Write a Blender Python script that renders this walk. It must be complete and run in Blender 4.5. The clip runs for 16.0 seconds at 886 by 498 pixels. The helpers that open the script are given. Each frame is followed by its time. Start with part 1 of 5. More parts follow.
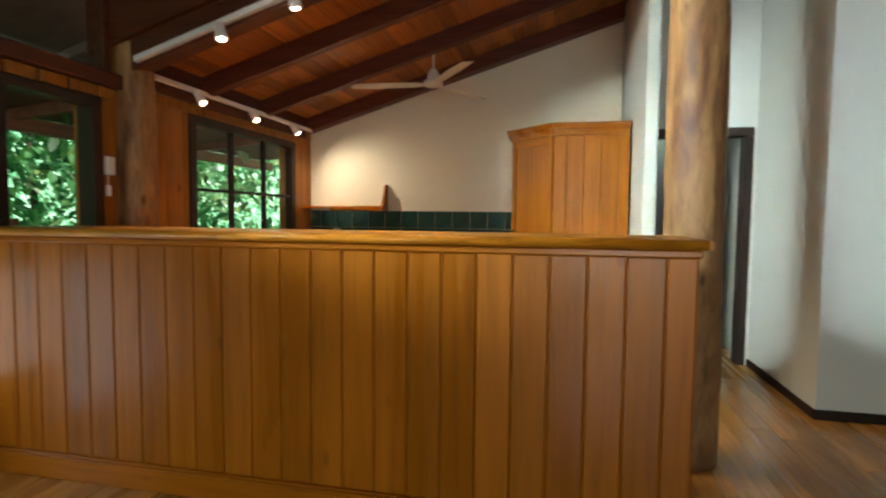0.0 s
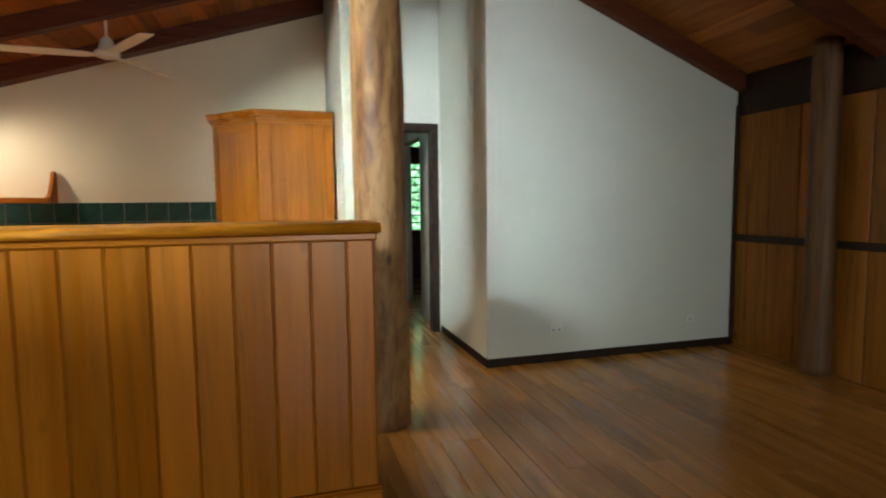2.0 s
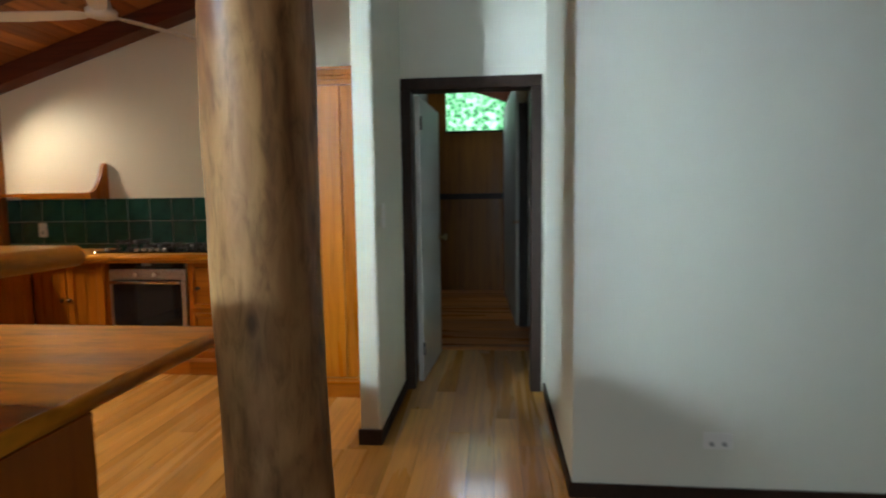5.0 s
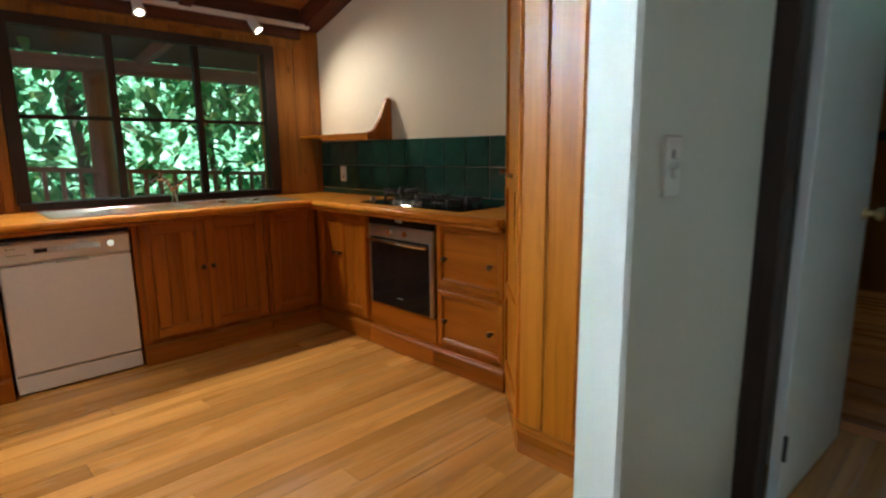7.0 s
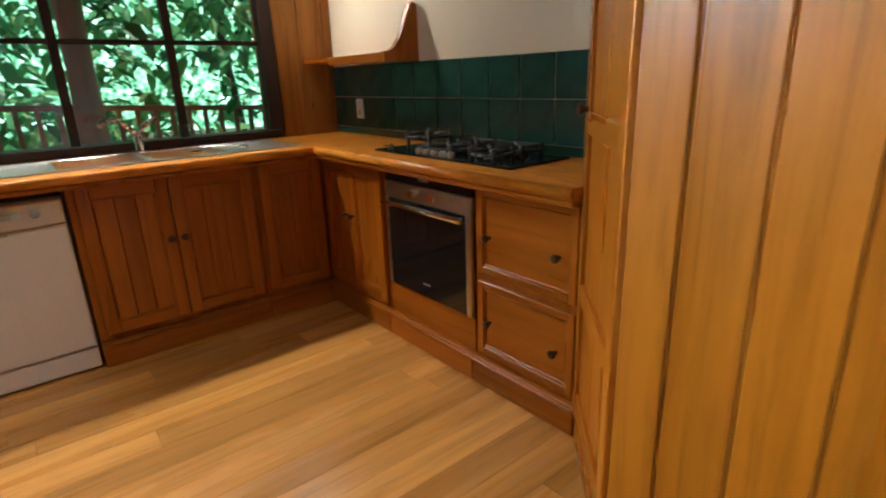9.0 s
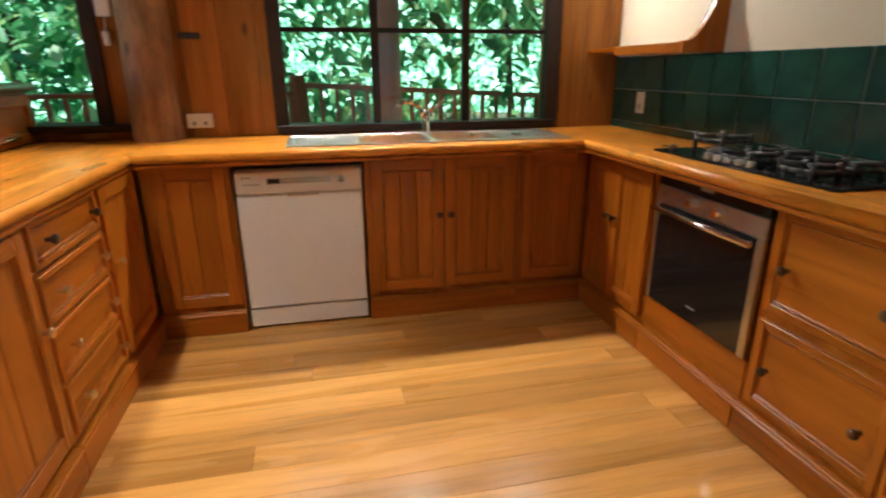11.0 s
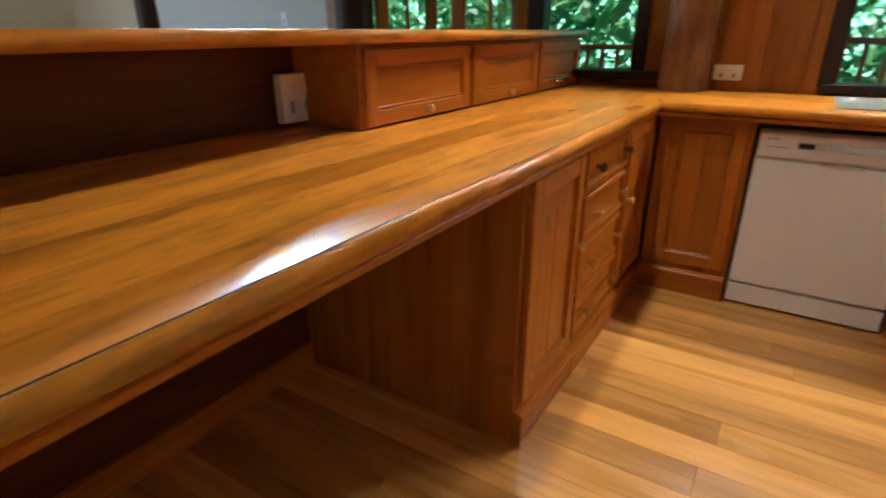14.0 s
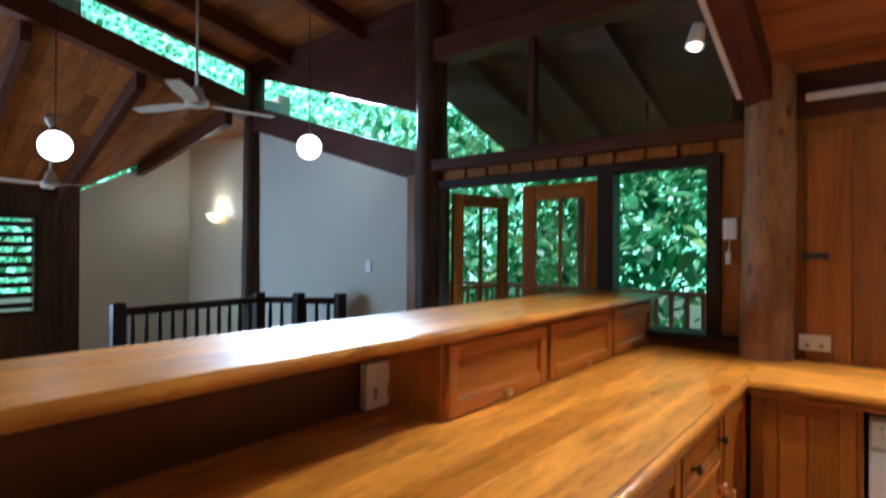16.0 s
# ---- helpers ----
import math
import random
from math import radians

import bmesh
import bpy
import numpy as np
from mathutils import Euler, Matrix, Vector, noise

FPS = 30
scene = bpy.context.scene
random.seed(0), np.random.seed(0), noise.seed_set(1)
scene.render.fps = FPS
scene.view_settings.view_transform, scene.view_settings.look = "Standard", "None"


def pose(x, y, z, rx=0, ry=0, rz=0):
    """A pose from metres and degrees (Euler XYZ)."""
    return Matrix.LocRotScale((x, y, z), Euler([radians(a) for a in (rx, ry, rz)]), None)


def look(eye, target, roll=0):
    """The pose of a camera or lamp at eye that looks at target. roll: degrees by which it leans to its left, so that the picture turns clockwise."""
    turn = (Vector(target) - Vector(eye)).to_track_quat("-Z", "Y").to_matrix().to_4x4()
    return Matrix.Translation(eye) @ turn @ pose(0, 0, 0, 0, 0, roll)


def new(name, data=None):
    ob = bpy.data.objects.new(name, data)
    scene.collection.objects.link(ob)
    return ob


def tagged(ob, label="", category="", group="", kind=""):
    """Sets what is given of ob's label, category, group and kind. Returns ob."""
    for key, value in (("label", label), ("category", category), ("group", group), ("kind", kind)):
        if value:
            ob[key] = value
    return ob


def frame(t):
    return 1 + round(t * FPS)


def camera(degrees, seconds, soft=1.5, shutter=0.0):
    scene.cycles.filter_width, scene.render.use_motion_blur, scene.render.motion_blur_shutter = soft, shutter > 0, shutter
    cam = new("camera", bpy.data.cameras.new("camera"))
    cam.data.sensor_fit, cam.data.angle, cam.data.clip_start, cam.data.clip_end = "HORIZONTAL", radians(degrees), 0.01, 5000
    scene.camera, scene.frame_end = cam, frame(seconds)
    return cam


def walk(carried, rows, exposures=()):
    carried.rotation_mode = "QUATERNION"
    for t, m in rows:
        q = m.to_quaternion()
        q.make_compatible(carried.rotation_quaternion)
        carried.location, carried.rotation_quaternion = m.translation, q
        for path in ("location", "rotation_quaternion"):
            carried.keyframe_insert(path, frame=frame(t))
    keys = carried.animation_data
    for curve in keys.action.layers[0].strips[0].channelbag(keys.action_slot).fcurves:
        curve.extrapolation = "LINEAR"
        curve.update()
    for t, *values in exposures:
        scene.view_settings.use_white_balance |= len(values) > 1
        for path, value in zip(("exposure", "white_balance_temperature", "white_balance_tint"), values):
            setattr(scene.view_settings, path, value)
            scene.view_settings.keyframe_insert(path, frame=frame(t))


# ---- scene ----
cam = camera(79.0, 16.0, soft=2.0, shutter=0.5)
PATH = [
    (0, (0.012, -0.038, 1.282), (-0.406, 1.914, 1.157), 0.6),
    (0.5, (0.073, -0.028, 1.286), (-0.131, 1.953, 1.101), 0.1),
    (1, (0.118, -0.064, 1.279), (0.206, 1.925, 1.082), 0.1),
    (1.5, (0.152, -0.07, 1.273), (0.497, 1.892, 1.09), -0.1),
    (2, (0.184, -0.087, 1.27), (0.737, 1.828, 1.107), -0.6),
    (2.5, (0.237, -0.062, 1.266), (0.847, 1.836, 1.105), -1.3),
    (3, (0.353, 0.067, 1.238), (0.938, 1.975, 1.096), -2.2),
    (3.2, (0.429, 0.187, 1.243), (1.012, 2.096, 1.105), -2.5),
    (5.3, (1.385, 1.77, 1.289), (0.986, 3.72, 1.092), -0.0),
    (5.5, (1.4, 1.942, 1.295), (0.865, 3.858, 1.089), 0.5),
    (6, (1.452, 2.417, 1.305), (0.584, 4.208, 1.101), 0.8),
    (6.5, (1.408, 2.861, 1.25), (0.165, 4.409, 1.0), 0.1),
    (7, (1.214, 3.207, 1.238), (-0.192, 4.583, 0.88), -0.7),
    (7.5, (1.044, 3.417, 1.258), (-0.43, 4.683, 0.784), -1.7),
    (8, (0.793, 3.614, 1.272), (-0.637, 4.878, 0.678), -1.7),
    (8.2, (0.713, 3.701, 1.253), (-0.675, 5.006, 0.635), -2.1),
    (10.3, (0.488, 3.94, 1.239), (-1.269, 4.665, 0.615), -0.7),
    (10.5, (0.471, 3.923, 1.26), (-1.314, 4.562, 0.624), -0.5),
    (11, (0.441, 3.862, 1.253), (-1.411, 4.278, 0.622), -0.3),
    (11.5, (0.409, 3.787, 1.248), (-1.476, 4.001, 0.614), -0.3),
    (12, (0.4, 3.738, 1.235), (-1.494, 3.709, 0.591), -0.2),
    (12.5, (0.412, 3.706, 1.226), (-1.452, 3.424, 0.558), -0.3),
    (13, (0.408, 3.666, 1.217), (-1.379, 3.111, 0.514), -0.3),
    (13.5, (0.419, 3.611, 1.202), (-1.27, 2.827, 0.473), -0.3),
    (14, (0.454, 3.559, 1.197), (-1.108, 2.56, 0.448), -0.2),
    (14.5, (0.474, 3.522, 1.215), (-0.983, 2.35, 0.506), 0.2),
    (15, (0.475, 3.492, 1.273), (-0.977, 2.215, 0.759), -0.3),
    (15.5, (0.477, 3.492, 1.359), (-1.017, 2.19, 1.089), -0.2),
    (16, (0.456, 3.496, 1.449), (-1.091, 2.229, 1.453), 0.3),
]
walk(cam, [(t, look(eye, to, roll)) for t, eye, to, roll in PATH],
     [(0, 0.1, 6300, 10), (3, 0.05, 6400, 10), (5.5, -0.15, 5800, 10), (6.5, 0.05, 5600, 10), (8, -0.4, 5500, 10), (10.3, 0.5, 5400, 10), (12.5, 0.3, 5400, 10), (14.5, 0.15, 5200, 9), (15.2, 0.2, 4900, 8), (16, 0.2, 4700, 8)])


# ---- light ----
def sky_world():
    w = bpy.data.worlds.new("sky")
    scene.world = w
    w.use_nodes = True
    nt = w.node_tree
    sky = nt.nodes.new("ShaderNodeTexSky")
    sky.sky_type, sky.sun_disc = "NISHITA", False
    sky.sun_elevation, sky.sun_rotation = radians(56), radians(101)
    bg = nt.nodes["Background"]
    bg.inputs["Strength"].default_value = 0.15
    nt.links.new(sky.outputs[0], bg.inputs[0])


def lamp(name, kind, m, energy, colour=(1, 1, 1), **more):
    d = bpy.data.lights.new(name, kind)
    d.energy, d.color = energy, colour
    if kind == "AREA":
        d.shape, d.size, d.size_y = "RECTANGLE", more["size"], more["size_y"]
    elif kind == "SUN":
        d.angle = more["angle"]
    else:
        d.shadow_soft_size = more.get("radius", 0.03)
        if kind == "SPOT":
            d.spot_size, d.spot_blend = radians(more["cone"]), more.get("blend", 0.6)
    ob = new(name, d)
    ob.matrix_world = m
    return ob


sky_world()
SKYLIGHT = (0.80, 0.93, 1.0)
WARM = (1.0, 0.87, 0.66)
lamp("sun", "SUN", look((16, -3, 24), (0, 0, 0)), 5.0, (1, 0.95, 0.88), angle=radians(0.6))
lamp("daylight_doors", "AREA", look((-2.98, 1.46, 0.5), (0, 1.9, 0.9)), 10, SKYLIGHT, size=1.25, size_y=0.9)
# added fill lamp behind the first viewpoint, in an assumed south opening
lamp("south_fill", "AREA", look((0.9, -4.3, 1.25), (-0.6, 3.0, 0.9)), 105, SKYLIGHT, size=2.0, size_y=1.6)
# narrow beam added to whiten the stub wall, in place of broader west daylight
high = lamp("stub_wall_fill", "AREA", look((-2.90, -0.72, 2.83), (0.70, 4.30, 1.55)), 34, (0.78, 0.95, 0.97), size=1.1, size_y=0.3)
high.data.spread = radians(38)
lamp("daylight_far_room", "AREA", look((1.1, 8.85, 2.9), (1.1, 6.0, 0.5)), 8, SKYLIGHT, size=0.7, size_y=0.3)


# ---- materials ----
def mat(name, build):
    m = bpy.data.materials.new(name)
    m.use_nodes = True
    nt = m.node_tree
    build(nt, nt.nodes["Principled BSDF"])
    return m


def node(nt, kind, ins=(), **props):
    n = nt.nodes.new(kind)
    for k, v in props.items():
        if k == "operation":
            n.operation = v
        elif k == "blend_type":
            n.blend_type = v
        elif k == "data_type":
            n.data_type = v
    for k, v in dict(ins).items():
        if isinstance(v, bpy.types.NodeSocket):
            nt.links.new(v, n.inputs[k])
        else:
            n.inputs[k].default_value = v
    return n


def ramp(nt, fac, stops):
    n = nt.nodes.new("ShaderNodeValToRGB")
    el = n.color_ramp.elements
    while len(el) < len(stops):
        el.new(0.5)
    for e, (p, c) in zip(el, stops):
        e.position, e.color = p, (*c, 1)
    nt.links.new(fac, n.inputs[0])
    return n.outputs[0]


def shade(c, k):
    return tuple(min(1, v * k) for v in c)


def coords(nt, stretch, shift=True):
    """Object coordinates, drawn out along the grain and shifted from piece to piece."""
    tc = nt.nodes.new("ShaderNodeTexCoord")
    out = tc.outputs["Object"]
    if shift:
        info = nt.nodes.new("ShaderNodeObjectInfo")
        geo = nt.nodes.new("ShaderNodeNewGeometry")
        s = node(nt, "ShaderNodeMath", {0: info.outputs["Random"], 1: geo.outputs["Random Per Island"]}, operation="ADD")
        s = node(nt, "ShaderNodeMath", {0: s.outputs[0], 1: 17.3}, operation="MULTIPLY")
        out = node(nt, "ShaderNodeVectorMath", {0: out, 1: s.outputs[0]}, operation="ADD").outputs[0]
    return node(nt, "ShaderNodeVectorMath", {0: out, 1: stretch}, operation="MULTIPLY").outputs[0]


def wood(name, base, grain="z", rough=0.35, vary=0.35, knots=0.5, coat=0.0, contrast=0.5, bump=0.15, blot=0.3, along_grain=1.6):
    def build(nt, bsdf):
        k = {"x": 0, "y": 1, "z": 2}[grain]
        st, kn = [26.0] * 3, [5.0] * 3
        st[k], kn[k] = along_grain, 2.2
        v = coords(nt, st)
        fine = node(nt, "ShaderNodeTexNoise", {"Vector": v, "Scale": 1.0, "Detail": 7.0, "Roughness": 0.62, "Distortion": 0.6})
        broad = node(nt, "ShaderNodeTexNoise", {"Vector": coords(nt, [a * 0.16 for a in st]), "Scale": 1.0, "Detail": 3.0, "Distortion": 1.2})
        vor = node(nt, "ShaderNodeTexVoronoi", {"Vector": coords(nt, kn), "Scale": 1.0})
        info, geo = nt.nodes.new("ShaderNodeObjectInfo"), nt.nodes.new("ShaderNodeNewGeometry")
        rnd = node(nt, "ShaderNodeMath", {0: info.outputs["Random"], 1: geo.outputs["Random Per Island"]}, operation="ADD")
        rnd = node(nt, "ShaderNodeMath", {0: rnd.outputs[0]}, operation="FRACT")
        c = ramp(nt, fine.outputs["Fac"], [(0.28, shade(base, 1 - contrast)), (0.5, base), (0.75, shade(base, 1 + 0.5 * contrast))])
        b = ramp(nt, broad.outputs["Fac"], [(0.3, (1 - blot, 1 - blot * 1.2, 1 - blot * 1.4)), (0.65, (1.08, 1.08, 1.08))])
        c = node(nt, "ShaderNodeMix", {0: 0.8, 6: c, 7: b}, data_type="RGBA", blend_type="MULTIPLY").outputs[2]
        r = ramp(nt, rnd.outputs[0], [(0, (1 - vary, 1 - vary * 1.1, 1 - vary * 1.2)), (1, (1 + vary * 0.6,) * 3)])
        c = node(nt, "ShaderNodeMix", {0: 1.0, 6: c, 7: r}, data_type="RGBA", blend_type="MULTIPLY").outputs[2]
        if knots:
            spot = ramp(nt, vor.outputs["Distance"], [(0.04, (knots,) * 3), (0.10, (0, 0, 0))])
            c = node(nt, "ShaderNodeMix", {0: spot, 6: c, 7: (*shade(base, 0.22), 1)}, data_type="RGBA").outputs[2]
        nt.links.new(c, bsdf.inputs["Base Color"])
        rr = node(nt, "ShaderNodeMapRange", {0: broad.outputs["Fac"], 1: 0.3, 2: 0.7, 3: rough * 0.75, 4: rough * 1.3})
        nt.links.new(rr.outputs[0], bsdf.inputs["Roughness"])
        bp = node(nt, "ShaderNodeBump", {"Strength": bump, "Distance": 0.004, "Height": fine.outputs["Fac"]})
        nt.links.new(bp.outputs[0], bsdf.inputs["Normal"])
        bsdf.inputs["Specular IOR Level"].default_value = 0.25
        bsdf.inputs["Coat Weight"].default_value = coat
        bsdf.inputs["Coat Roughness"].default_value = 0.12
    return mat(name, build)


def plain(name, colour, rough=0.5, metal=0.0, mottle=0.08, scale=6.0, bump=0.05, emit=0.0):
    def build(nt, bsdf):
        v = coords(nt, (1, 1, 1), shift=False)
        big = node(nt, "ShaderNodeTexNoise", {"Vector": v, "Scale": scale, "Detail": 4.0})
        small = node(nt, "ShaderNodeTexNoise", {"Vector": v, "Scale": scale * 25, "Detail": 3.0})
        c = ramp(nt, big.outputs["Fac"], [(0.3, shade(colour, 1 - mottle)), (0.7, shade(colour, 1 + mottle * 0.5))])
        nt.links.new(c, bsdf.inputs["Base Color"])
        r = node(nt, "ShaderNodeMapRange", {0: small.outputs["Fac"], 1: 0.3, 2: 0.7, 3: rough * 0.85, 4: min(1, rough * 1.15)})
        nt.links.new(r.outputs[0], bsdf.inputs["Roughness"])
        bsdf.inputs["Metallic"].default_value = metal
        bp = node(nt, "ShaderNodeBump", {"Strength": bump, "Distance": 0.002, "Height": small.outputs["Fac"]})
        nt.links.new(bp.outputs[0], bsdf.inputs["Normal"])
        if emit:
            bsdf.inputs["Emission Color"].default_value = (*colour, 1)
            bsdf.inputs["Emission Strength"].default_value = emit
    return mat(name, build)


def glass_build(nt, bsdf):
    out = nt.nodes["Material Output"]
    clear = nt.nodes.new("ShaderNodeBsdfTransparent")
    gloss = node(nt, "ShaderNodeBsdfGlossy", {"Roughness": 0.02})
    mx = node(nt, "ShaderNodeMixShader", {0: 0.05, 1: clear.outputs[0], 2: gloss.outputs[0]})
    nt.links.new(mx.outputs[0], out.inputs["Surface"])


def leaf_build(nt, bsdf):
    geo, info = nt.nodes.new("ShaderNodeNewGeometry"), nt.nodes.new("ShaderNodeObjectInfo")
    c = ramp(nt, geo.outputs["Random Per Island"], [(0, (0.03, 0.13, 0.035)), (0.4, (0.09, 0.32, 0.09)), (0.75, (0.20, 0.48, 0.17)), (0.93, (0.42, 0.60, 0.18)), (1, (0.50, 0.62, 0.45))])
    nt.links.new(c, bsdf.inputs["Base Color"])
    bsdf.inputs["Roughness"].default_value = 0.5
    tr = nt.nodes.new("ShaderNodeBsdfTranslucent")
    nt.links.new(c, tr.inputs["Color"])
    mx = node(nt, "ShaderNodeMixShader", {0: 0.45, 1: bsdf.outputs[0], 2: tr.outputs[0]})
    nt.links.new(mx.outputs[0], nt.nodes["Material Output"].inputs["Surface"])


# forest that glows by itself, pale sky gaps painted into its colour
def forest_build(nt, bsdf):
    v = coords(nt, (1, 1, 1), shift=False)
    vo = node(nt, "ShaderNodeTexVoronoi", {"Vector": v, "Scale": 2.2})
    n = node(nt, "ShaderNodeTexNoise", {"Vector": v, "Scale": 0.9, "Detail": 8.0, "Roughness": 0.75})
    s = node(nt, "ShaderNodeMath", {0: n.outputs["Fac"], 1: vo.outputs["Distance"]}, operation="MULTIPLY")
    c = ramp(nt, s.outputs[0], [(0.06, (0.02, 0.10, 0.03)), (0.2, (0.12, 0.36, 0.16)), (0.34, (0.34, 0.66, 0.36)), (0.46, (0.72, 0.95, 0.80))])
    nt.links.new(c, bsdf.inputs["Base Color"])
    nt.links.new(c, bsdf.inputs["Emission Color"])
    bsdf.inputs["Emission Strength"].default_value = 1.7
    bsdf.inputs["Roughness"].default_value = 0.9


PINE_Z = wood("varnished_pine_upright", (0.40, 0.122, 0.004), "z", 0.31, 0.09, 0.45, contrast=0.3)
PINE_X = wood("varnished_pine_lengthwise", (0.40, 0.122, 0.004), "x", 0.31, 0.09, 0.45, contrast=0.3)
PINE_Y = wood("varnished_pine_crosswise", (0.40, 0.122, 0.004), "y", 0.31, 0.09, 0.45, contrast=0.3)
BENCH_X = wood("polished_bench_timber_x", (0.68, 0.26, 0.014), "x", 0.36, 0.12, 0.9, coat=0.15, contrast=0.5, bump=0.14, blot=0.55, along_grain=6.0)
BENCH_Y = wood("polished_bench_timber_y", (0.68, 0.26, 0.014), "y", 0.36, 0.12, 0.9, coat=0.15, contrast=0.5, bump=0.14, blot=0.55, along_grain=6.0)
FLOOR = wood("polished_floorboard", (0.60, 0.295, 0.06), "y", 0.27, 0.32, 0.0, coat=0.5, contrast=0.35, bump=0.06)
WALLBOARD = wood("knotty_wall_board", (0.36, 0.14, 0.018), "z", 0.42, 0.22, 0.9, contrast=0.4)
# base colour far darker than the pine, for back and knee boards
BACKBOARD = wood("dark_back_board", (0.13, 0.036, 0.006), "x", 0.4, 0.15, 0.3, contrast=0.4)
FARFLOOR = wood("orange_floorboard", (0.55, 0.20, 0.03), "x", 0.3, 0.3, 0.0, coat=0.3, contrast=0.35, bump=0.06)
CEIL_Y = wood("ceiling_board", (0.36, 0.135, 0.03), "y", 0.5, 0.35, 0.6, contrast=0.4)
RAFTER_X = wood("dark_red_rafter", (0.13, 0.035, 0.014), "x", 0.5, 0.2, 0.0, contrast=0.4)
RAFTER_Y = wood("dark_red_beam", (0.10, 0.032, 0.016), "y", 0.5, 0.2, 0.0, contrast=0.4)
DARK_Z = wood("dark_stained_frame", (0.035, 0.018, 0.012), "z", 0.5, 0.2, 0.0, contrast=0.4)
DARK_Y = wood("dark_stained_rail", (0.035, 0.018, 0.012), "y", 0.5, 0.2, 0.0, contrast=0.4)
LOG = wood("smooth_log", (0.42, 0.23, 0.09), "z", 0.5, 0.1, 0.9, contrast=0.5, bump=0.4, blot=0.85, along_grain=7.0)
LOGDARK = wood("dark_log", (0.085, 0.05, 0.028), "z", 0.5, 0.1, 0.8, contrast=0.6, bump=0.4, blot=0.6)
BROWNLOG = wood("brown_log", (0.17, 0.085, 0.038), "z", 0.42, 0.1, 0.9, contrast=0.55, bump=0.4, blot=0.6)
REDLOG = wood("oiled_red_log", (0.36, 0.135, 0.08), "z", 0.5, 0.1, 0.6, contrast=0.4)
REDRAIL = wood("oiled_red_rail", (0.46, 0.19, 0.13), "y", 0.5, 0.15, 0.0, contrast=0.3)
WHITE = plain("white_wall_paint", (0.71, 0.705, 0.615), 0.6, mottle=0.03, scale=2.0, bump=0.12)
CREAM = plain("cream_wall_paint", (0.80, 0.70, 0.50), 0.6, mottle=0.03, scale=2.0, bump=0.12)
DOORWHITE = plain("white_gloss_door", (0.75, 0.77, 0.75), 0.35, mottle=0.03)
PLASTIC = plain("white_plastic", (0.80, 0.78, 0.74), 0.35, mottle=0.02)
ENAMEL = plain("white_enamel", (0.78, 0.76, 0.74), 0.28, mottle=0.02, bump=0.01)
GREYPRINT = plain("grey_print", (0.30, 0.30, 0.30), 0.4)
STEEL = plain("brushed_steel", (0.62, 0.61, 0.59), 0.28, 1.0, mottle=0.06, scale=30)
CHROME = plain("chrome", (0.85, 0.85, 0.85), 0.08, 1.0, mottle=0.01)
BLACKGLASS = plain("black_oven_glass", (0.012, 0.012, 0.013), 0.06, mottle=0.1, bump=0.0)
IRON = plain("black_cast_iron", (0.045, 0.045, 0.045), 0.42, mottle=0.2, scale=20)
BRONZE = plain("dark_bronze", (0.10, 0.06, 0.035), 0.35, 0.9, mottle=0.2, scale=40)
BRASS = plain("worn_brass", (0.75, 0.55, 0.28), 0.28, 1.0, mottle=0.15, scale=40)
GAP = plain("dark_gap", (0.012, 0.008, 0.006), 0.8)
TILE = plain("green_glazed_tile", (0.022, 0.075, 0.058), 0.16, mottle=0.35, scale=9, bump=0.03)
GROUT = plain("pale_grout", (0.42, 0.42, 0.34), 0.8)
GLOBE = plain("glowing_opal_globe", (1.0, 0.93, 0.80), 0.3, emit=5.0)
BULB = plain("glowing_bulb", (1.0, 0.82, 0.55), 0.3, emit=30.0)
SCONCE = plain("glowing_sconce", (1.0, 0.75, 0.35), 0.4, emit=2.2)
FANWHITE = plain("white_fan_enamel", (0.70, 0.66, 0.58), 0.4, mottle=0.03)
SOFFIT = plain("brown_soffit", (0.16, 0.10, 0.07), 0.7, mottle=0.2)
GROUND = plain("leaf_litter", (0.10, 0.09, 0.05), 0.95, mottle=0.5, scale=3)
BARK = plain("mottled_bark", (0.16, 0.12, 0.08), 0.9, mottle=0.5, scale=5, bump=0.6)
GLASS = mat("window_glass", glass_build)
LEAF = mat("broad_leaf", leaf_build)
FOREST = mat("glowing_forest", forest_build)


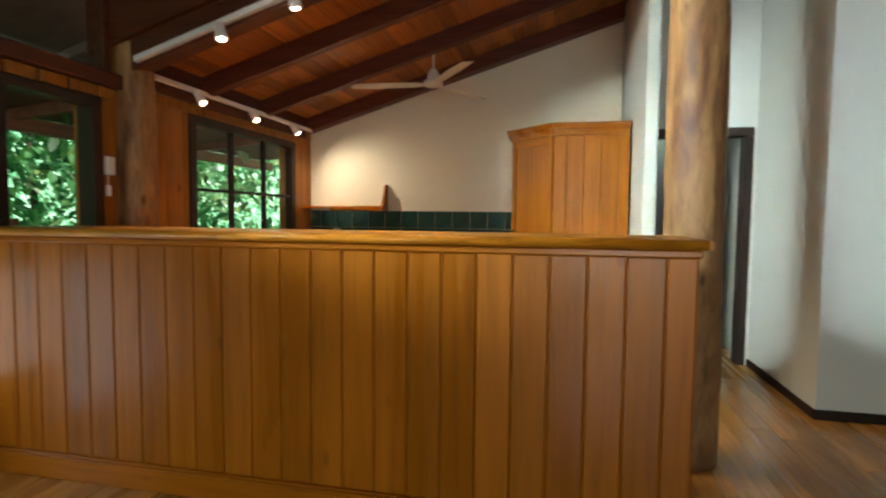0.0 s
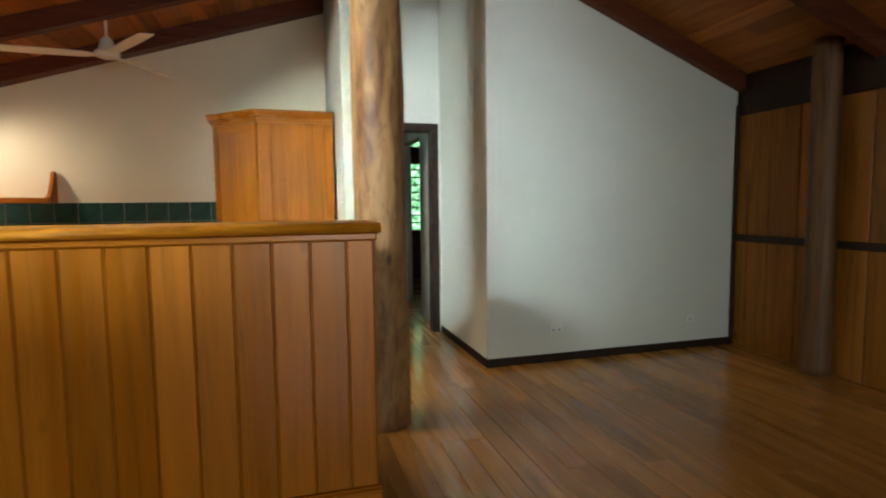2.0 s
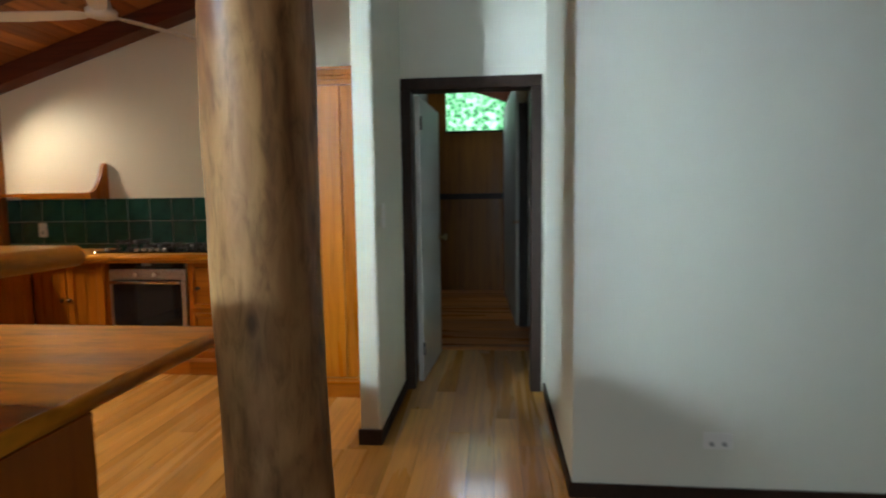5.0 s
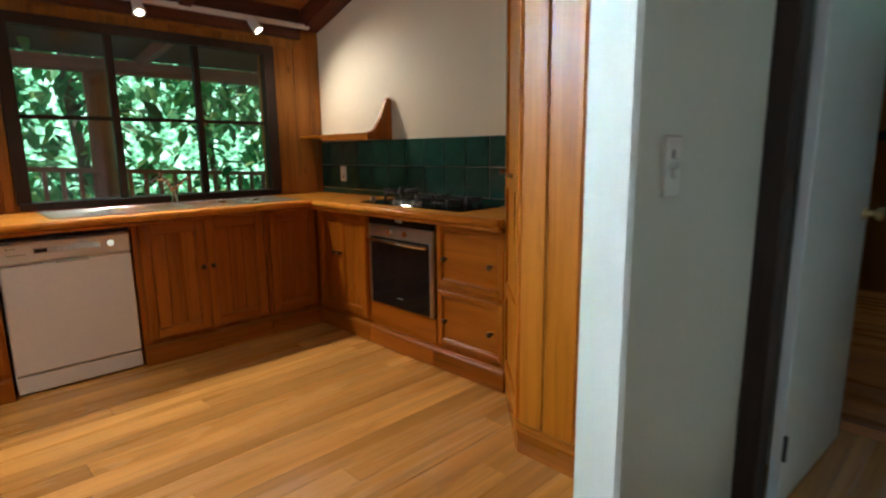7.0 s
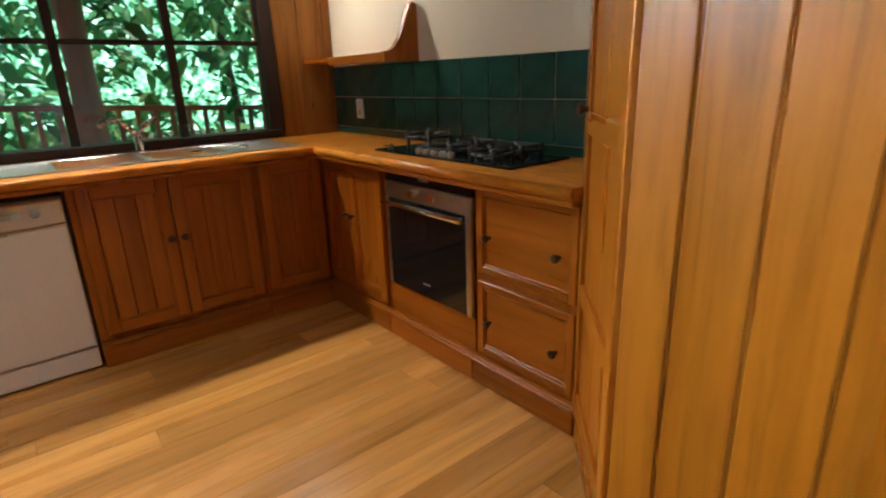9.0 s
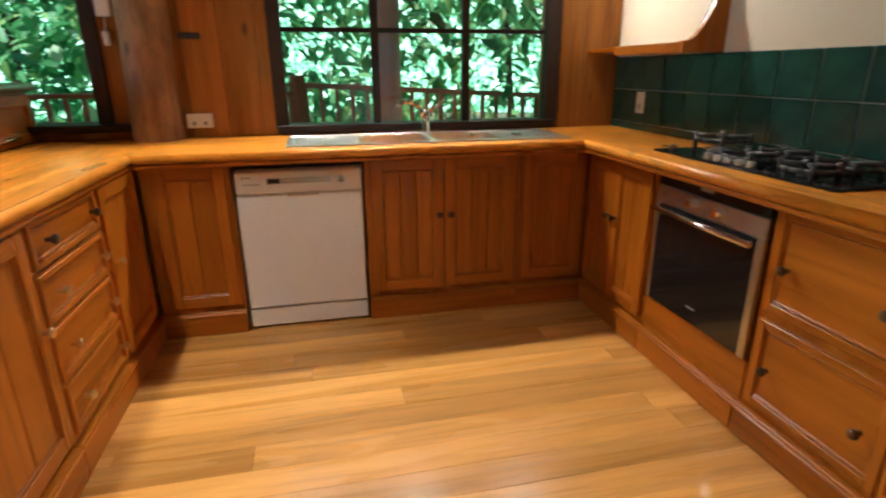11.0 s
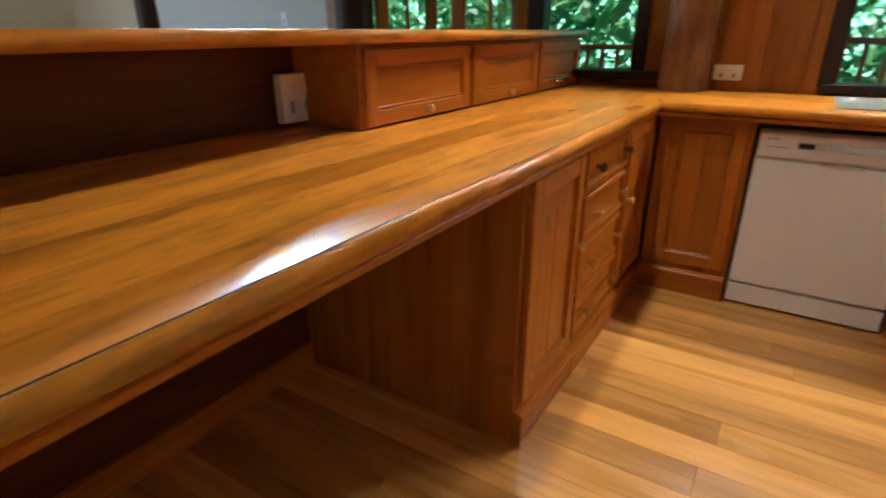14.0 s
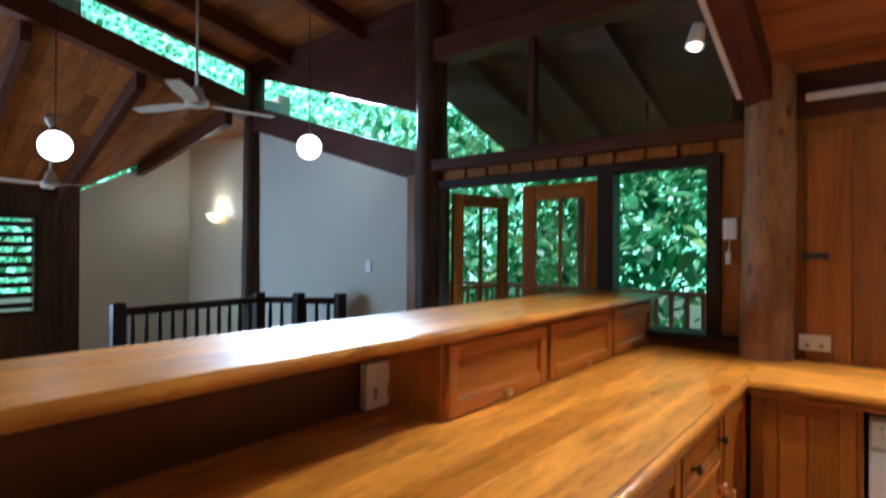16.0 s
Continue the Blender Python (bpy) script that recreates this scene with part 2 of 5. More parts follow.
# ---- building helpers ----
def box(bm, a, b, c=0.003):
    """A chamfered box from corner a to corner b."""
    lo, hi = [min(p, q) for p, q in zip(a, b)], [max(p, q) for p, q in zip(a, b)]
    c = min(c, *[(h - l) * 0.45 for l, h in zip(lo, hi)])
    if c <= 0.0004:
        vs = {}
        for i in (0, 1):
            for j in (0, 1):
                for k in (0, 1):
                    vs[i, j, k] = bm.verts.new(((lo[0], hi[0])[i], (lo[1], hi[1])[j], (lo[2], hi[2])[k]))
        for f in (((0, 0, 0), (0, 1, 0), (1, 1, 0), (1, 0, 0)), ((0, 0, 1), (1, 0, 1), (1, 1, 1), (0, 1, 1)),
                  ((0, 0, 0), (1, 0, 0), (1, 0, 1), (0, 0, 1)), ((0, 1, 0), (0, 1, 1), (1, 1, 1), (1, 1, 0)),
                  ((0, 0, 0), (0, 0, 1), (0, 1, 1), (0, 1, 0)), ((1, 0, 0), (1, 1, 0), (1, 1, 1), (1, 0, 1))):
            bm.faces.new([vs[p] for p in f])
        return bm
    vs = {}
    for i in range(8):
        s = [(i >> k) & 1 for k in range(3)]
        for ax in range(3):
            p = [(hi[k] if s[k] else lo[k]) + (0 if k == ax else (-c if s[k] else c)) for k in range(3)]
            vs[(*s, ax)] = bm.verts.new(p)
    mid = Vector([(l + h) / 2 for l, h in zip(lo, hi)])

    def face(keys):
        pts = [vs[k] for k in keys]
        n = (pts[1].co - pts[0].co).cross(pts[2].co - pts[0].co)
        m = sum((p.co for p in pts), Vector()) / len(pts) - mid
        bm.faces.new(pts if n.dot(m) > 0 else pts[::-1])
    for ax in range(3):
        u, w = (ax + 1) % 3, (ax + 2) % 3
        for s in (0, 1):
            keys = []
            for su, sw in ((0, 0), (1, 0), (1, 1), (0, 1)):
                k = [0, 0, 0]
                k[ax], k[u], k[w] = s, su, sw
                keys.append((*k, ax))
            face(keys)
        for su in (0, 1):
            for sw in (0, 1):
                k0, k1 = [0, 0, 0], [0, 0, 0]
                k0[u] = k1[u] = su
                k0[w] = k1[w] = sw
                k1[ax] = 1
                face([(*k0, u), (*k1, u), (*k1, w), (*k0, w)])
    for i in range(8):
        s = [(i >> k) & 1 for k in range(3)]
        face([(*s, 0), (*s, 1), (*s, 2)])
    return bm


def boxes(*list_, c=0.003):
    bm = bmesh.new()
    for a, b in list_:
        box(bm, a, b, c)
    return bm


def lathe(bm, profile, seg=20, m=None):
    """Turn a profile of (radius, height) about z, then place it by m."""
    m = m or Matrix()
    rings = []
    for r, z in profile:
        rings.append([bm.verts.new(m @ Vector((r * math.cos(i * math.tau / seg), r * math.sin(i * math.tau / seg), z))) for i in range(seg)])
    for p, q in zip(rings, rings[1:]):
        for i in range(seg):
            f = bm.faces.new((p[i], p[(i + 1) % seg], q[(i + 1) % seg], q[i]))
            f.smooth = True
    bm.faces.new(rings[0][::-1])
    bm.faces.new(rings[-1])
    return bm


def along(a, b):
    """A pose at a whose z axis points to b."""
    a, b = Vector(a), Vector(b)
    return Matrix.Translation(a) @ (b - a).to_track_quat("Z", "Y").to_matrix().to_4x4()


def rod(bm, a, b, r, seg=12, r2=None):
    return lathe(bm, [(r, 0), (r if r2 is None else r2, (Vector(b) - Vector(a)).length)], seg, along(a, b))


def prism(bm, pts, axis, lo, hi):
    """Draw out a flat outline of two coordinates along the third axis."""
    def at(p, h):
        q = list(p)
        q.insert(axis, h)
        return q
    a, b = [bm.verts.new(at(p, lo)) for p in pts], [bm.verts.new(at(p, hi)) for p in pts]
    bm.faces.new(a), bm.faces.new(b[::-1])
    for i in range(len(pts)):
        j = (i + 1) % len(pts)
        bm.faces.new((a[i], b[i], b[j], a[j]))
    bmesh.ops.recalc_face_normals(bm, faces=bm.faces[:])
    return bm


def mesh_of(name, bm, material):
    me = bpy.data.meshes.new(name)
    bm.to_mesh(me)
    bm.free()
    me.materials.append(material)
    return me


def part(name, bm, material, parent, label="", local=False):
    """A mesh under a thing or a part; world coordinates unless local."""
    ob = new(name, mesh_of(name, bm, material))
    root = parent
    if not local:
        shift = Vector()
        while root is not None:
            shift -= root.location
            root = root.parent
        ob.data.transform(Matrix.Translation(shift))
    ob.parent = parent
    return tagged(ob, label) if label else ob


def thing(name, at, label, category, group="", kind=""):
    ob = new(name)
    ob.location = at
    ob.empty_display_size = 0.1
    return tagged(ob, label, category, group, kind)


def setting(name, bm, material, label, category):
    return tagged(new(name, mesh_of(name, bm, material)), label, category, kind="structure")


def solid(name, bm, material, label, category, group="", kind=""):
    return tagged(new(name, mesh_of(name, bm, material)), label, category, group, kind)


# ---- roofs: heights of the ceiling boards ----
XL, YB, XR = -2.78, 5.71, 3.98          # west wall, kitchen end wall, east wall
RIDGE = 1.1


def roof_kitchen(x):
    return 2.36 + 0.31 * (x + 2.7)


def roof_east(x):
    return 2.34 + 0.40 * (4.05 - x)


def roof_living(x):
    return 3.52 + 0.20 * (x + 2.8)


# ---- walls ----
def slab(name, axis, lo, hi, pts, material, label="painted plaster wall"):
    return setting(name, prism(bmesh.new(), pts, axis, lo, hi), material, label, "wall")


# kitchen end wall, up to the sloping roof (outline in x, z)
slab("wall_north", 1, YB, YB + 0.12, [(XL, 0), (0.61, 0), (0.61, roof_kitchen(0.61) + 0.1), (XL, roof_kitchen(XL) + 0.1)], CREAM, "cream plaster kitchen wall with sloping top")
# stub wall between kitchen and hall
slab("wall_stub", 2, 0, 3.5, [(0.62, 4.2), (0.71, 4.215), (0.72, 4.225), (0.72, 5.83), (0.62, 5.83)], WHITE, "white plaster wall end beside the hall")
# door wall of the hall, with its opening
DX0, DX1, DZ = 0.785, 1.555, 1.985
slab("wall_hall_end", 1, 5.05, 5.15, [(0.72, 0), (DX0 - 0.02, 0), (DX0 - 0.02, DZ + 0.02), (DX1 + 0.02, DZ + 0.02), (DX1 + 0.02, 0), (1.65, 0), (1.65, 3.45), (1.1, 3.6), (0.72, 3.5)], WHITE, "white plaster wall round the hall door")
slab("wall_hall_side", 0, 1.65, 1.77, [(3.89, 0), (5.92, 0), (5.92, 2.05), (6.88, 2.05), (6.88, 0), (9.0, 0), (9.0, 3.35), (3.89, 3.35)], WHITE, "white plaster wall along the hall")
slab("wall_east_room", 1, 3.77, 3.89, [(1.65, 0), (XR, 0), (XR, roof_east(XR) + 0.05), (1.65, roof_east(1.65) + 0.05)], WHITE, "white plaster wall with sloping top")
# far room behind the hall door
setting("wall_far_room_west", boxes(((0.30, 5.84, 0), (0.42, 9.0, 3.6))), DARK_Z, "dark timber wall of the far room", "wall")
slab("wall_far_room", 1, 9.0, 9.1, [(0.3, 0), (1.77, 0), (1.77, 3.6), (1.55, 3.6), (1.55, 2.19), (0.66, 2.19), (0.66, 3.6), (0.3, 3.6)], WALLBOARD, "brown timber wall below a high window")
setting("wall_rail_far_room", boxes(((0.42, 8.97, 1.28), (1.65, 9.0, 1.36))), DARK_Y, "dark timber rail on the far wall", "rail")
# partition and second door frame inside the far room
slab("wall_partition", 2, 0, 2.45, [(1.535, 6.92), (1.445, 8.99), (1.53, 8.99), (1.645, 6.92)], WHITE, "white partition wall")
# unseen wall, added to keep outside light from flooding the side room
setting("wall_side_room_east", boxes(((XR, 3.9, 0), (XR + 0.12, 9.1, 2.6)), c=0), WHITE, "white plaster wall added unseen to close the side room", "wall")
setting("wall_side_room_north", boxes(((1.77, 9.0, 0), (2.0, 9.1, 3.4)), ((2.46, 9.0, 0), (XR, 9.1, 3.4)), ((2.0, 9.0, 0), (2.46, 9.1, 0.84)), ((2.0, 9.0, 1.98), (2.46, 9.1, 2.27)), ((2.0, 9.0, 2.62), (2.46, 9.1, 3.4)), c=0), REDLOG, "red brown timber wall of the side room round a window", "wall")
w5 = thing("window_5", (2.23, 9.0, 0.84), "red timber louvre window with a fixed pane above", "window", kind="structure")
part("window_frame", boxes(((1.98, 8.97, 0.8), (2.02, 9.0, 2.66)), ((2.44, 8.97, 0.8), (2.48, 9.0, 2.66)), ((2.02, 8.97, 0.8), (2.44, 9.0, 0.85))), REDLOG, w5)
for i in range(8):
    part("louvre", boxes(((2.0, 9.02, 0.96 + i * 0.13), (2.46, 9.06, 0.985 + i * 0.13)), c=0.002), DARK_Y, w5)

# west wall: openings for slider, servery window and kitchen window
SY0, SY1, SY2, SY3 = 0.80, 2.12, 2.20, 2.76
WY0, WY1, WZ0, WZ1 = 3.68, 5.25, 0.95, 2.0
T = 0.14
wb = bmesh.new()
for y0, y1, z0, z1 in ((0.45, SY0, 0, 2.0), (SY3, WY0, 0, 2.0), (WY1, YB + 0.12, 0, 2.0), (WY0, WY1, 0, WZ0), (SY2 - 0.06, SY3, 0, 0.96),
                       (0.45, 2.95, 1.98, 2.06)):
    box(wb, (XL - T, y0, z0), (XL - 0.012, y1, z1 + 0.001), 0)
box(wb, (XL - T, 2.95, 2.001), (XL - 0.012, YB + 0.12, 2.42), 0)
west = setting("wall_west", wb, WALLBOARD, "knotty timber board wall with windows", "wall")

# east timber wall, closing walls to the south (unseen close and head added)
setting("wall_south_east", boxes(((-1.9, -4.5, 0), (-1.42, -4.4, 4.6)), ((-0.64, -4.5, 0), (0.1, -4.4, 4.6)), ((-1.42, -4.5, 0), (-0.64, -4.4, 0.7)), ((-1.42, -4.5, 1.8), (-0.64, -4.4, 4.6)), c=0), LOGDARK, "dark timber wall beside a window", "wall")
slab("wall_south_close", 1, -4.5, -4.4, [(2.3, 0), (XR + 0.1, 0), (XR + 0.1, 4.6), (2.3, 4.6)], WALLBOARD, "timber wall")
slab("wall_south_head", 1, -4.5, -4.4, [(0.1, 2.1), (2.3, 2.1), (2.3, 4.6), (0.1, 4.6)], WALLBOARD, "timber wall above an assumed open gap")
slab("wall_south_white", 1, -4.5, -4.4, [(-3.42, 0), (-1.9, 0), (-1.9, 2.17), (-3.42, 2.99)], WHITE, "white plaster wall with sloping top")
slab("wall_sconce", 0, -3.42, -3.3, [(-4.4, 0), (-2.1, 0), (-2.1, 3.3), (-4.4, 3.05)], CREAM, "cream plaster wall with a wall lamp")
slab("wall_living_west", 0, -3.0, -2.88, [(-2.1, 0), (0.62, 0), (0.62, 1.98), (-2.1, 2.82)], WHITE, "white plaster wall with sloping top")
setting("wall_return", boxes(((-3.3, -2.12, 0), (-2.88, -2.1, 3.2))), WHITE, "white plaster wall return", "wall")
setting("wall_kitchen_gable", prism(bmesh.new(), [(-2.95, roof_kitchen(-2.95)), (RIDGE, roof_kitchen(RIDGE)), (RIDGE, roof_living(RIDGE)), (-2.95, roof_living(-2.95))], 1, 2.90, 2.94), RAFTER_X, "dark timber gable above the kitchen beam", "wall")
setting("wall_ridge", boxes(((RIDGE, -4.5, 3.50), (RIDGE + 0.04, 2.9, 4.35))), RAFTER_Y, "dark timber wall at the ridge", "wall")


# ---- ceilings: boards in one mesh each ----
def board_ceiling(name, x0, x1, y0, y1, height, label, step=0.13):
    bm = bmesh.new()
    n = int((x1 - x0) / step)
    for i in range(n):
        a, b = x0 + (x1 - x0) * i / n, x0 + (x1 - x0) * (i + 1) / n - 0.004
        for s, e in ((y0, (y0 + y1) / 2 + random.uniform(-1, 1)),):
            for p, q in ((s, e), (e + 0.002, y1)):
                vs = [bm.verts.new(c) for c in ((a, p, height(a)), (b, p, height(b)), (b, q, height(b)), (a, q, height(a)),
                                                (a, p, height(a) + 0.02), (b, p, height(b) + 0.02), (b, q, height(b) + 0.02), (a, q, height(a) + 0.02))]
                for f in ((3, 2, 1, 0), (4, 5, 6, 7), (0, 1, 5, 4), (1, 2, 6, 5), (2, 3, 7, 6), (3, 0, 4, 7)):
                    bm.faces.new([vs[k] for k in f])
    return setting(name, bm, CEIL_Y, label, "ceiling")


board_ceiling("ceiling_kitchen", -2.95, RIDGE, 2.94, YB + 0.2, roof_kitchen, "varnished timber board ceiling between dark rafters")
board_ceiling("ceiling_east", RIDGE, XR + 0.3, -4.5, 9.1, roof_east, "brown timber board ceiling")
board_ceiling("ceiling_living", -3.1, RIDGE, -2.05, 2.9, roof_living, "dark timber board ceiling")
bm = bmesh.new()
for s, y0, y1 in ((0.06, -4.6, 9.4),):
    prism(bm, [(-3.4, roof_kitchen(-3.4) + s), (RIDGE, roof_kitchen(RIDGE) + s), (RIDGE, roof_kitchen(RIDGE) + s + 0.06), (-3.4, roof_kitchen(-3.4) + s + 0.06)], 1, 2.95, 9.4)
    prism(bm, [(RIDGE, roof_east(RIDGE) + s), (4.6, roof_east(4.6) + s), (4.6, roof_east(4.6) + s + 0.06), (RIDGE, roof_east(RIDGE) + s + 0.06)], 1, y0, y1)
    prism(bm, [(-3.2, roof_living(-3.2) + s), (RIDGE, roof_living(RIDGE) + s), (RIDGE, roof_living(RIDGE) + s + 0.06), (-3.2, roof_living(-3.2) + s + 0.06)], 1, -2.2, 2.94)
setting("roof", bm, SOFFIT, "roof sheeting over the house", "roof")


def lower_roof(x, y):
    f = (-2.0 - y) / 2.4
    north, south = 2.95 + 0.215 * (x + 2.82), max(2.2, 2.99 - 0.54 * (x + 3.3))
    return north * (1 - f) + south * f


bm = bmesh.new()
for i in range(34):
    xa, xb = -3.4 + i * 0.133, -3.4 + (i + 1) * 0.133 - 0.004
    for j in range(4):
        ya, yb = -2.0 - j * 0.625, -2.0 - (j + 1) * 0.625
        lo = [bm.verts.new((x, y, lower_roof(x, y))) for x, y in ((xa, ya), (xb, ya), (xb, yb), (xa, yb))]
        hi = [bm.verts.new(v.co + Vector((0, 0, 0.03))) for v in lo]
        bm.faces.new(lo), bm.faces.new(hi[::-1])
        for k in range(4):
            bm.faces.new((lo[k], hi[k], hi[(k + 1) % 4], lo[(k + 1) % 4]))
setting("ceiling_lower", bm, CEIL_Y, "lower timber board ceiling beyond the stair", "ceiling")


# ---- rafters and beams, each a thing ----
def sloped(name, x0, x1, y0, y1, height, depth, material, label, group="rafters"):
    bm = prism(bmesh.new(), [(x0, height(x0) - depth), (x1, height(x1) - depth), (x1, height(x1) - 0.002), (x0, height(x0) - 0.002)], 1, y0, y1)
    return tagged(solid(name, bm, material, label, "rafter", group), kind="structure")


for y in (3.80, 4.66):
    sloped("rafter", -2.76, RIDGE, y - 0.04, y + 0.04, roof_kitchen, 0.15, RAFTER_X, "dark red stained rafter under the kitchen ceiling")
sloped("rafter", -2.76, 0.6, 5.56, 5.705, roof_kitchen, 0.15, RAFTER_X, "dark red stained rafter against the wall")
sloped("rafter", -2.76, RIDGE, 2.95, 3.07, roof_kitchen, 0.19, RAFTER_X, "heavy red stained rafter carrying track lights")
for y in (3.73, 2.6, 1.4, 0.2, -1.0):
    sloped("rafter", RIDGE + 0.05, XR, y - 0.04, y + 0.035, roof_east, 0.15, RAFTER_X, "dark stained rafter under the sloping ceiling", "east rafters")
for y in (2.0, 0.9, -0.2, -1.3):
    sloped("rafter", -2.85, RIDGE, y - 0.04, y + 0.04, roof_living, 0.16, RAFTER_X, "dark stained rafter under the high ceiling", "living rafters")
for x in (-2.6, -1.7, -0.8):
    bm = bmesh.new()
    for j in range(4):
        ya, yb = -2.05 - j * 0.58, -2.05 - (j + 1) * 0.58
        vs = [bm.verts.new((x + dx, y, lower_roof(x, y) - d)) for y in (ya, yb) for dx, d in ((-0.04, 0.18), (0.04, 0.18), (0.04, 0.003), (-0.04, 0.003))]
        for f in ((0, 1, 5, 4), (1, 2, 6, 5), (2, 3, 7, 6), (3, 0, 4, 7), (0, 3, 2, 1), (4, 5, 6, 7)):
            bm.faces.new([vs[k] for k in f])
    tagged(solid("rafter", bm, RAFTER_Y, "dark stained rafter under the lower ceiling", "rafter", "lower rafters"), kind="structure")
setting("beam_ridge", boxes(((RIDGE - 0.07, 2.95, 3.22), (RIDGE + 0.07, 9.0, 3.5)), c=0.01), RAFTER_Y, "dark timber ridge beam", "beam")
setting("beam_head", boxes(((XL - 0.15, 0.6, 2.06), (XL + 0.06, 2.95, 2.15)), c=0.008), RAFTER_Y, "dark timber head beam over the doors", "beam")
setting("beam_plate", boxes(((XL - 0.13, 0.45, 2.92), (XL + 0.05, 2.93, 3.10)), c=0.008), RAFTER_Y, "dark timber plate above the high glazing", "beam")
setting("wall_above_plate", boxes(((XL - 0.1, -2.0, 3.4), (XL - 0.04, 2.9, 3.56)), ((XL - 0.1, 0.45, 3.10), (XL - 0.04, 2.9, 3.4)), c=0), RAFTER_Y, "dark timber boards above the plate", "wall")
setting("beam_kitchen_plate", boxes(((XL - 0.10, 3.07, 2.12), (XL + 0.025, 5.55, 2.36)), c=0.006), RAFTER_Y, "dark timber wall plate above the kitchen window", "beam")
# raking beam and glazing of the living room's west wall, level beam with glazing to the south
setting("beam_rake", prism(bmesh.new(), [(0.62, 1.985), (-2.1, 2.825), (-2.1, 3.09), (0.62, 2.23)], 0, -3.0, -2.82), RAFTER_Y, "dark raking beam below the high window", "beam")
setting("wall_rake_top", prism(bmesh.new(), [(0.62, 2.55), (-2.1, 3.42), (-2.1, 3.56), (0.62, 3.56)], 0, -2.98, -2.86), RAFTER_Y, "dark timber boards above the raking window", "wall")
setting("beam_south", prism(bmesh.new(), [(-2.85, 2.9), (RIDGE, 3.75), (RIDGE, 3.98), (-2.85, 3.12)], 1, -2.1, -1.95), RAFTER_X, "dark beam below the south high window", "beam")
setting("wall_south_top", prism(bmesh.new(), [(-2.85, 3.44), (RIDGE, 4.12), (RIDGE, 4.30), (-2.85, 3.53)], 1, -2.08, -1.98), RAFTER_X, "dark timber boards above the south high window", "wall")


# ---- windows ----
def pane(parent, a, b):
    ob = part("pane", boxes((a, b), c=0), GLASS, parent)
    ob.visible_shadow = False
    return ob


win = thing("window_1", (XL, 4.47, WZ0), "dark framed six pane window above the sink", "window", kind="structure")
fx0, fx1 = XL - 0.06, XL + 0.02
part("window_frame", boxes(((fx0, WY0 - 0.05, WZ0), (fx1, WY0 + 0.02, WZ1 + 0.04)), ((fx0, WY1 - 0.02, WZ0), (fx1, WY1 + 0.06, WZ1 + 0.04)),
                           ((fx0 - 0.002, WY0 - 0.048, WZ1 - 0.02), (fx1 + 0.003, WY1 + 0.058, WZ1 + 0.042))), DARK_Z, win)
part("window_sill", boxes(((XL - 0.14, WY0 - 0.04, WZ0 - 0.03), (XL + 0.04, WY1 + 0.04, WZ0 + 0.012))), DARK_Y, win)
for y in (4.20, 4.73):
    part("mullion", boxes(((XL - 0.04, y - 0.022, WZ0 + 0.012), (XL, y + 0.022, WZ1 - 0.02))), DARK_Z, win)
part("glazing_bar", boxes(((XL - 0.035, WY0 + 0.02, 1.455), (XL - 0.005, WY1 - 0.02, 1.48))), DARK_Y, win)
for ya, yb in ((WY0 + 0.02, 4.178), (4.222, 4.708), (4.752, WY1 - 0.02)):
    pane(win, (XL - 0.022, ya, WZ0 + 0.012), (XL - 0.018, yb, 1.455))
    pane(win, (XL - 0.022, ya, 1.48), (XL - 0.018, yb, WZ1 - 0.02))

sl = thing("door_1", (XL, 1.78, 0), "dark framed french doors and servery window to the deck", "door", kind="structure")
part("door_frame", boxes(((XL - 0.1, SY0 - 0.05, 0), (XL + 0.02, SY0 + 0.02, 1.99)), ((XL - 0.1, SY1 - 0.01, 0), (XL + 0.025, SY2 + 0.01, 1.94)),
                         ((XL - 0.1, SY3 - 0.02, 0.96), (XL + 0.02, SY3 + 0.05, 1.99)), ((XL - 0.102, SY0 - 0.04, 1.93), (XL + 0.023, SY3 + 0.04, 1.985))), DARK_Z, sl)
part("sill", boxes(((XL - 0.16, SY2, 0.955), (XL + 0.10, SY3 + 0.18, 0.995)), c=0.008), DARK_Y, sl, "dark timber servery sill")
for y in [SY0 + 0.1 + 0.19 * i for i in range(11)]:
    part("dentil", boxes(((XL - 0.01, y, 1.99), (XL + 0.012, y + 0.165, 2.058))), WALLBOARD, sl)


def french_leaf(name, hinge, turn):
    d = thing(name, hinge, "open glazed timber french door with four panes", "door", "french doors", "structure")
    d.rotation_euler = (0, 0, turn)
    w, h = 0.58, 1.90
    part("stile", boxes(((0, -0.02, 0.02), (0.10, 0.02, h)), c=0.004), PINE_Z, d, local=True)
    part("stile", boxes(((w - 0.10, -0.02, 0.02), (w, 0.02, h)), c=0.004), PINE_Z, d, local=True)
    part("rail", boxes(((0.1, -0.018, 0.02), (w - 0.1, 0.018, 0.42)), c=0.004), PINE_X, d, local=True)
    part("rail", boxes(((0.1, -0.018, h - 0.10), (w - 0.1, 0.018, h)), c=0.004), PINE_X, d, local=True)
    part("glazing_bar", boxes(((w / 2 - 0.012, -0.012, 0.42), (w / 2 + 0.012, 0.012, h - 0.1))), PINE_Z, d, local=True)
    part("glazing_bar", boxes(((0.1, -0.011, 1.14), (w - 0.1, 0.011, 1.165))), PINE_X, d, local=True)
    ob = part("pane", boxes(((0.1, -0.002, 0.42), (w - 0.1, 0.002, h - 0.1)), c=0), GLASS, d, local=True)
    ob.visible_shadow = False


french_leaf("french_door", (XL - 0.06, 2.10, 0), radians(-92))
french_leaf("french_door", (XL - 0.10, 0.86, 0), radians(165))

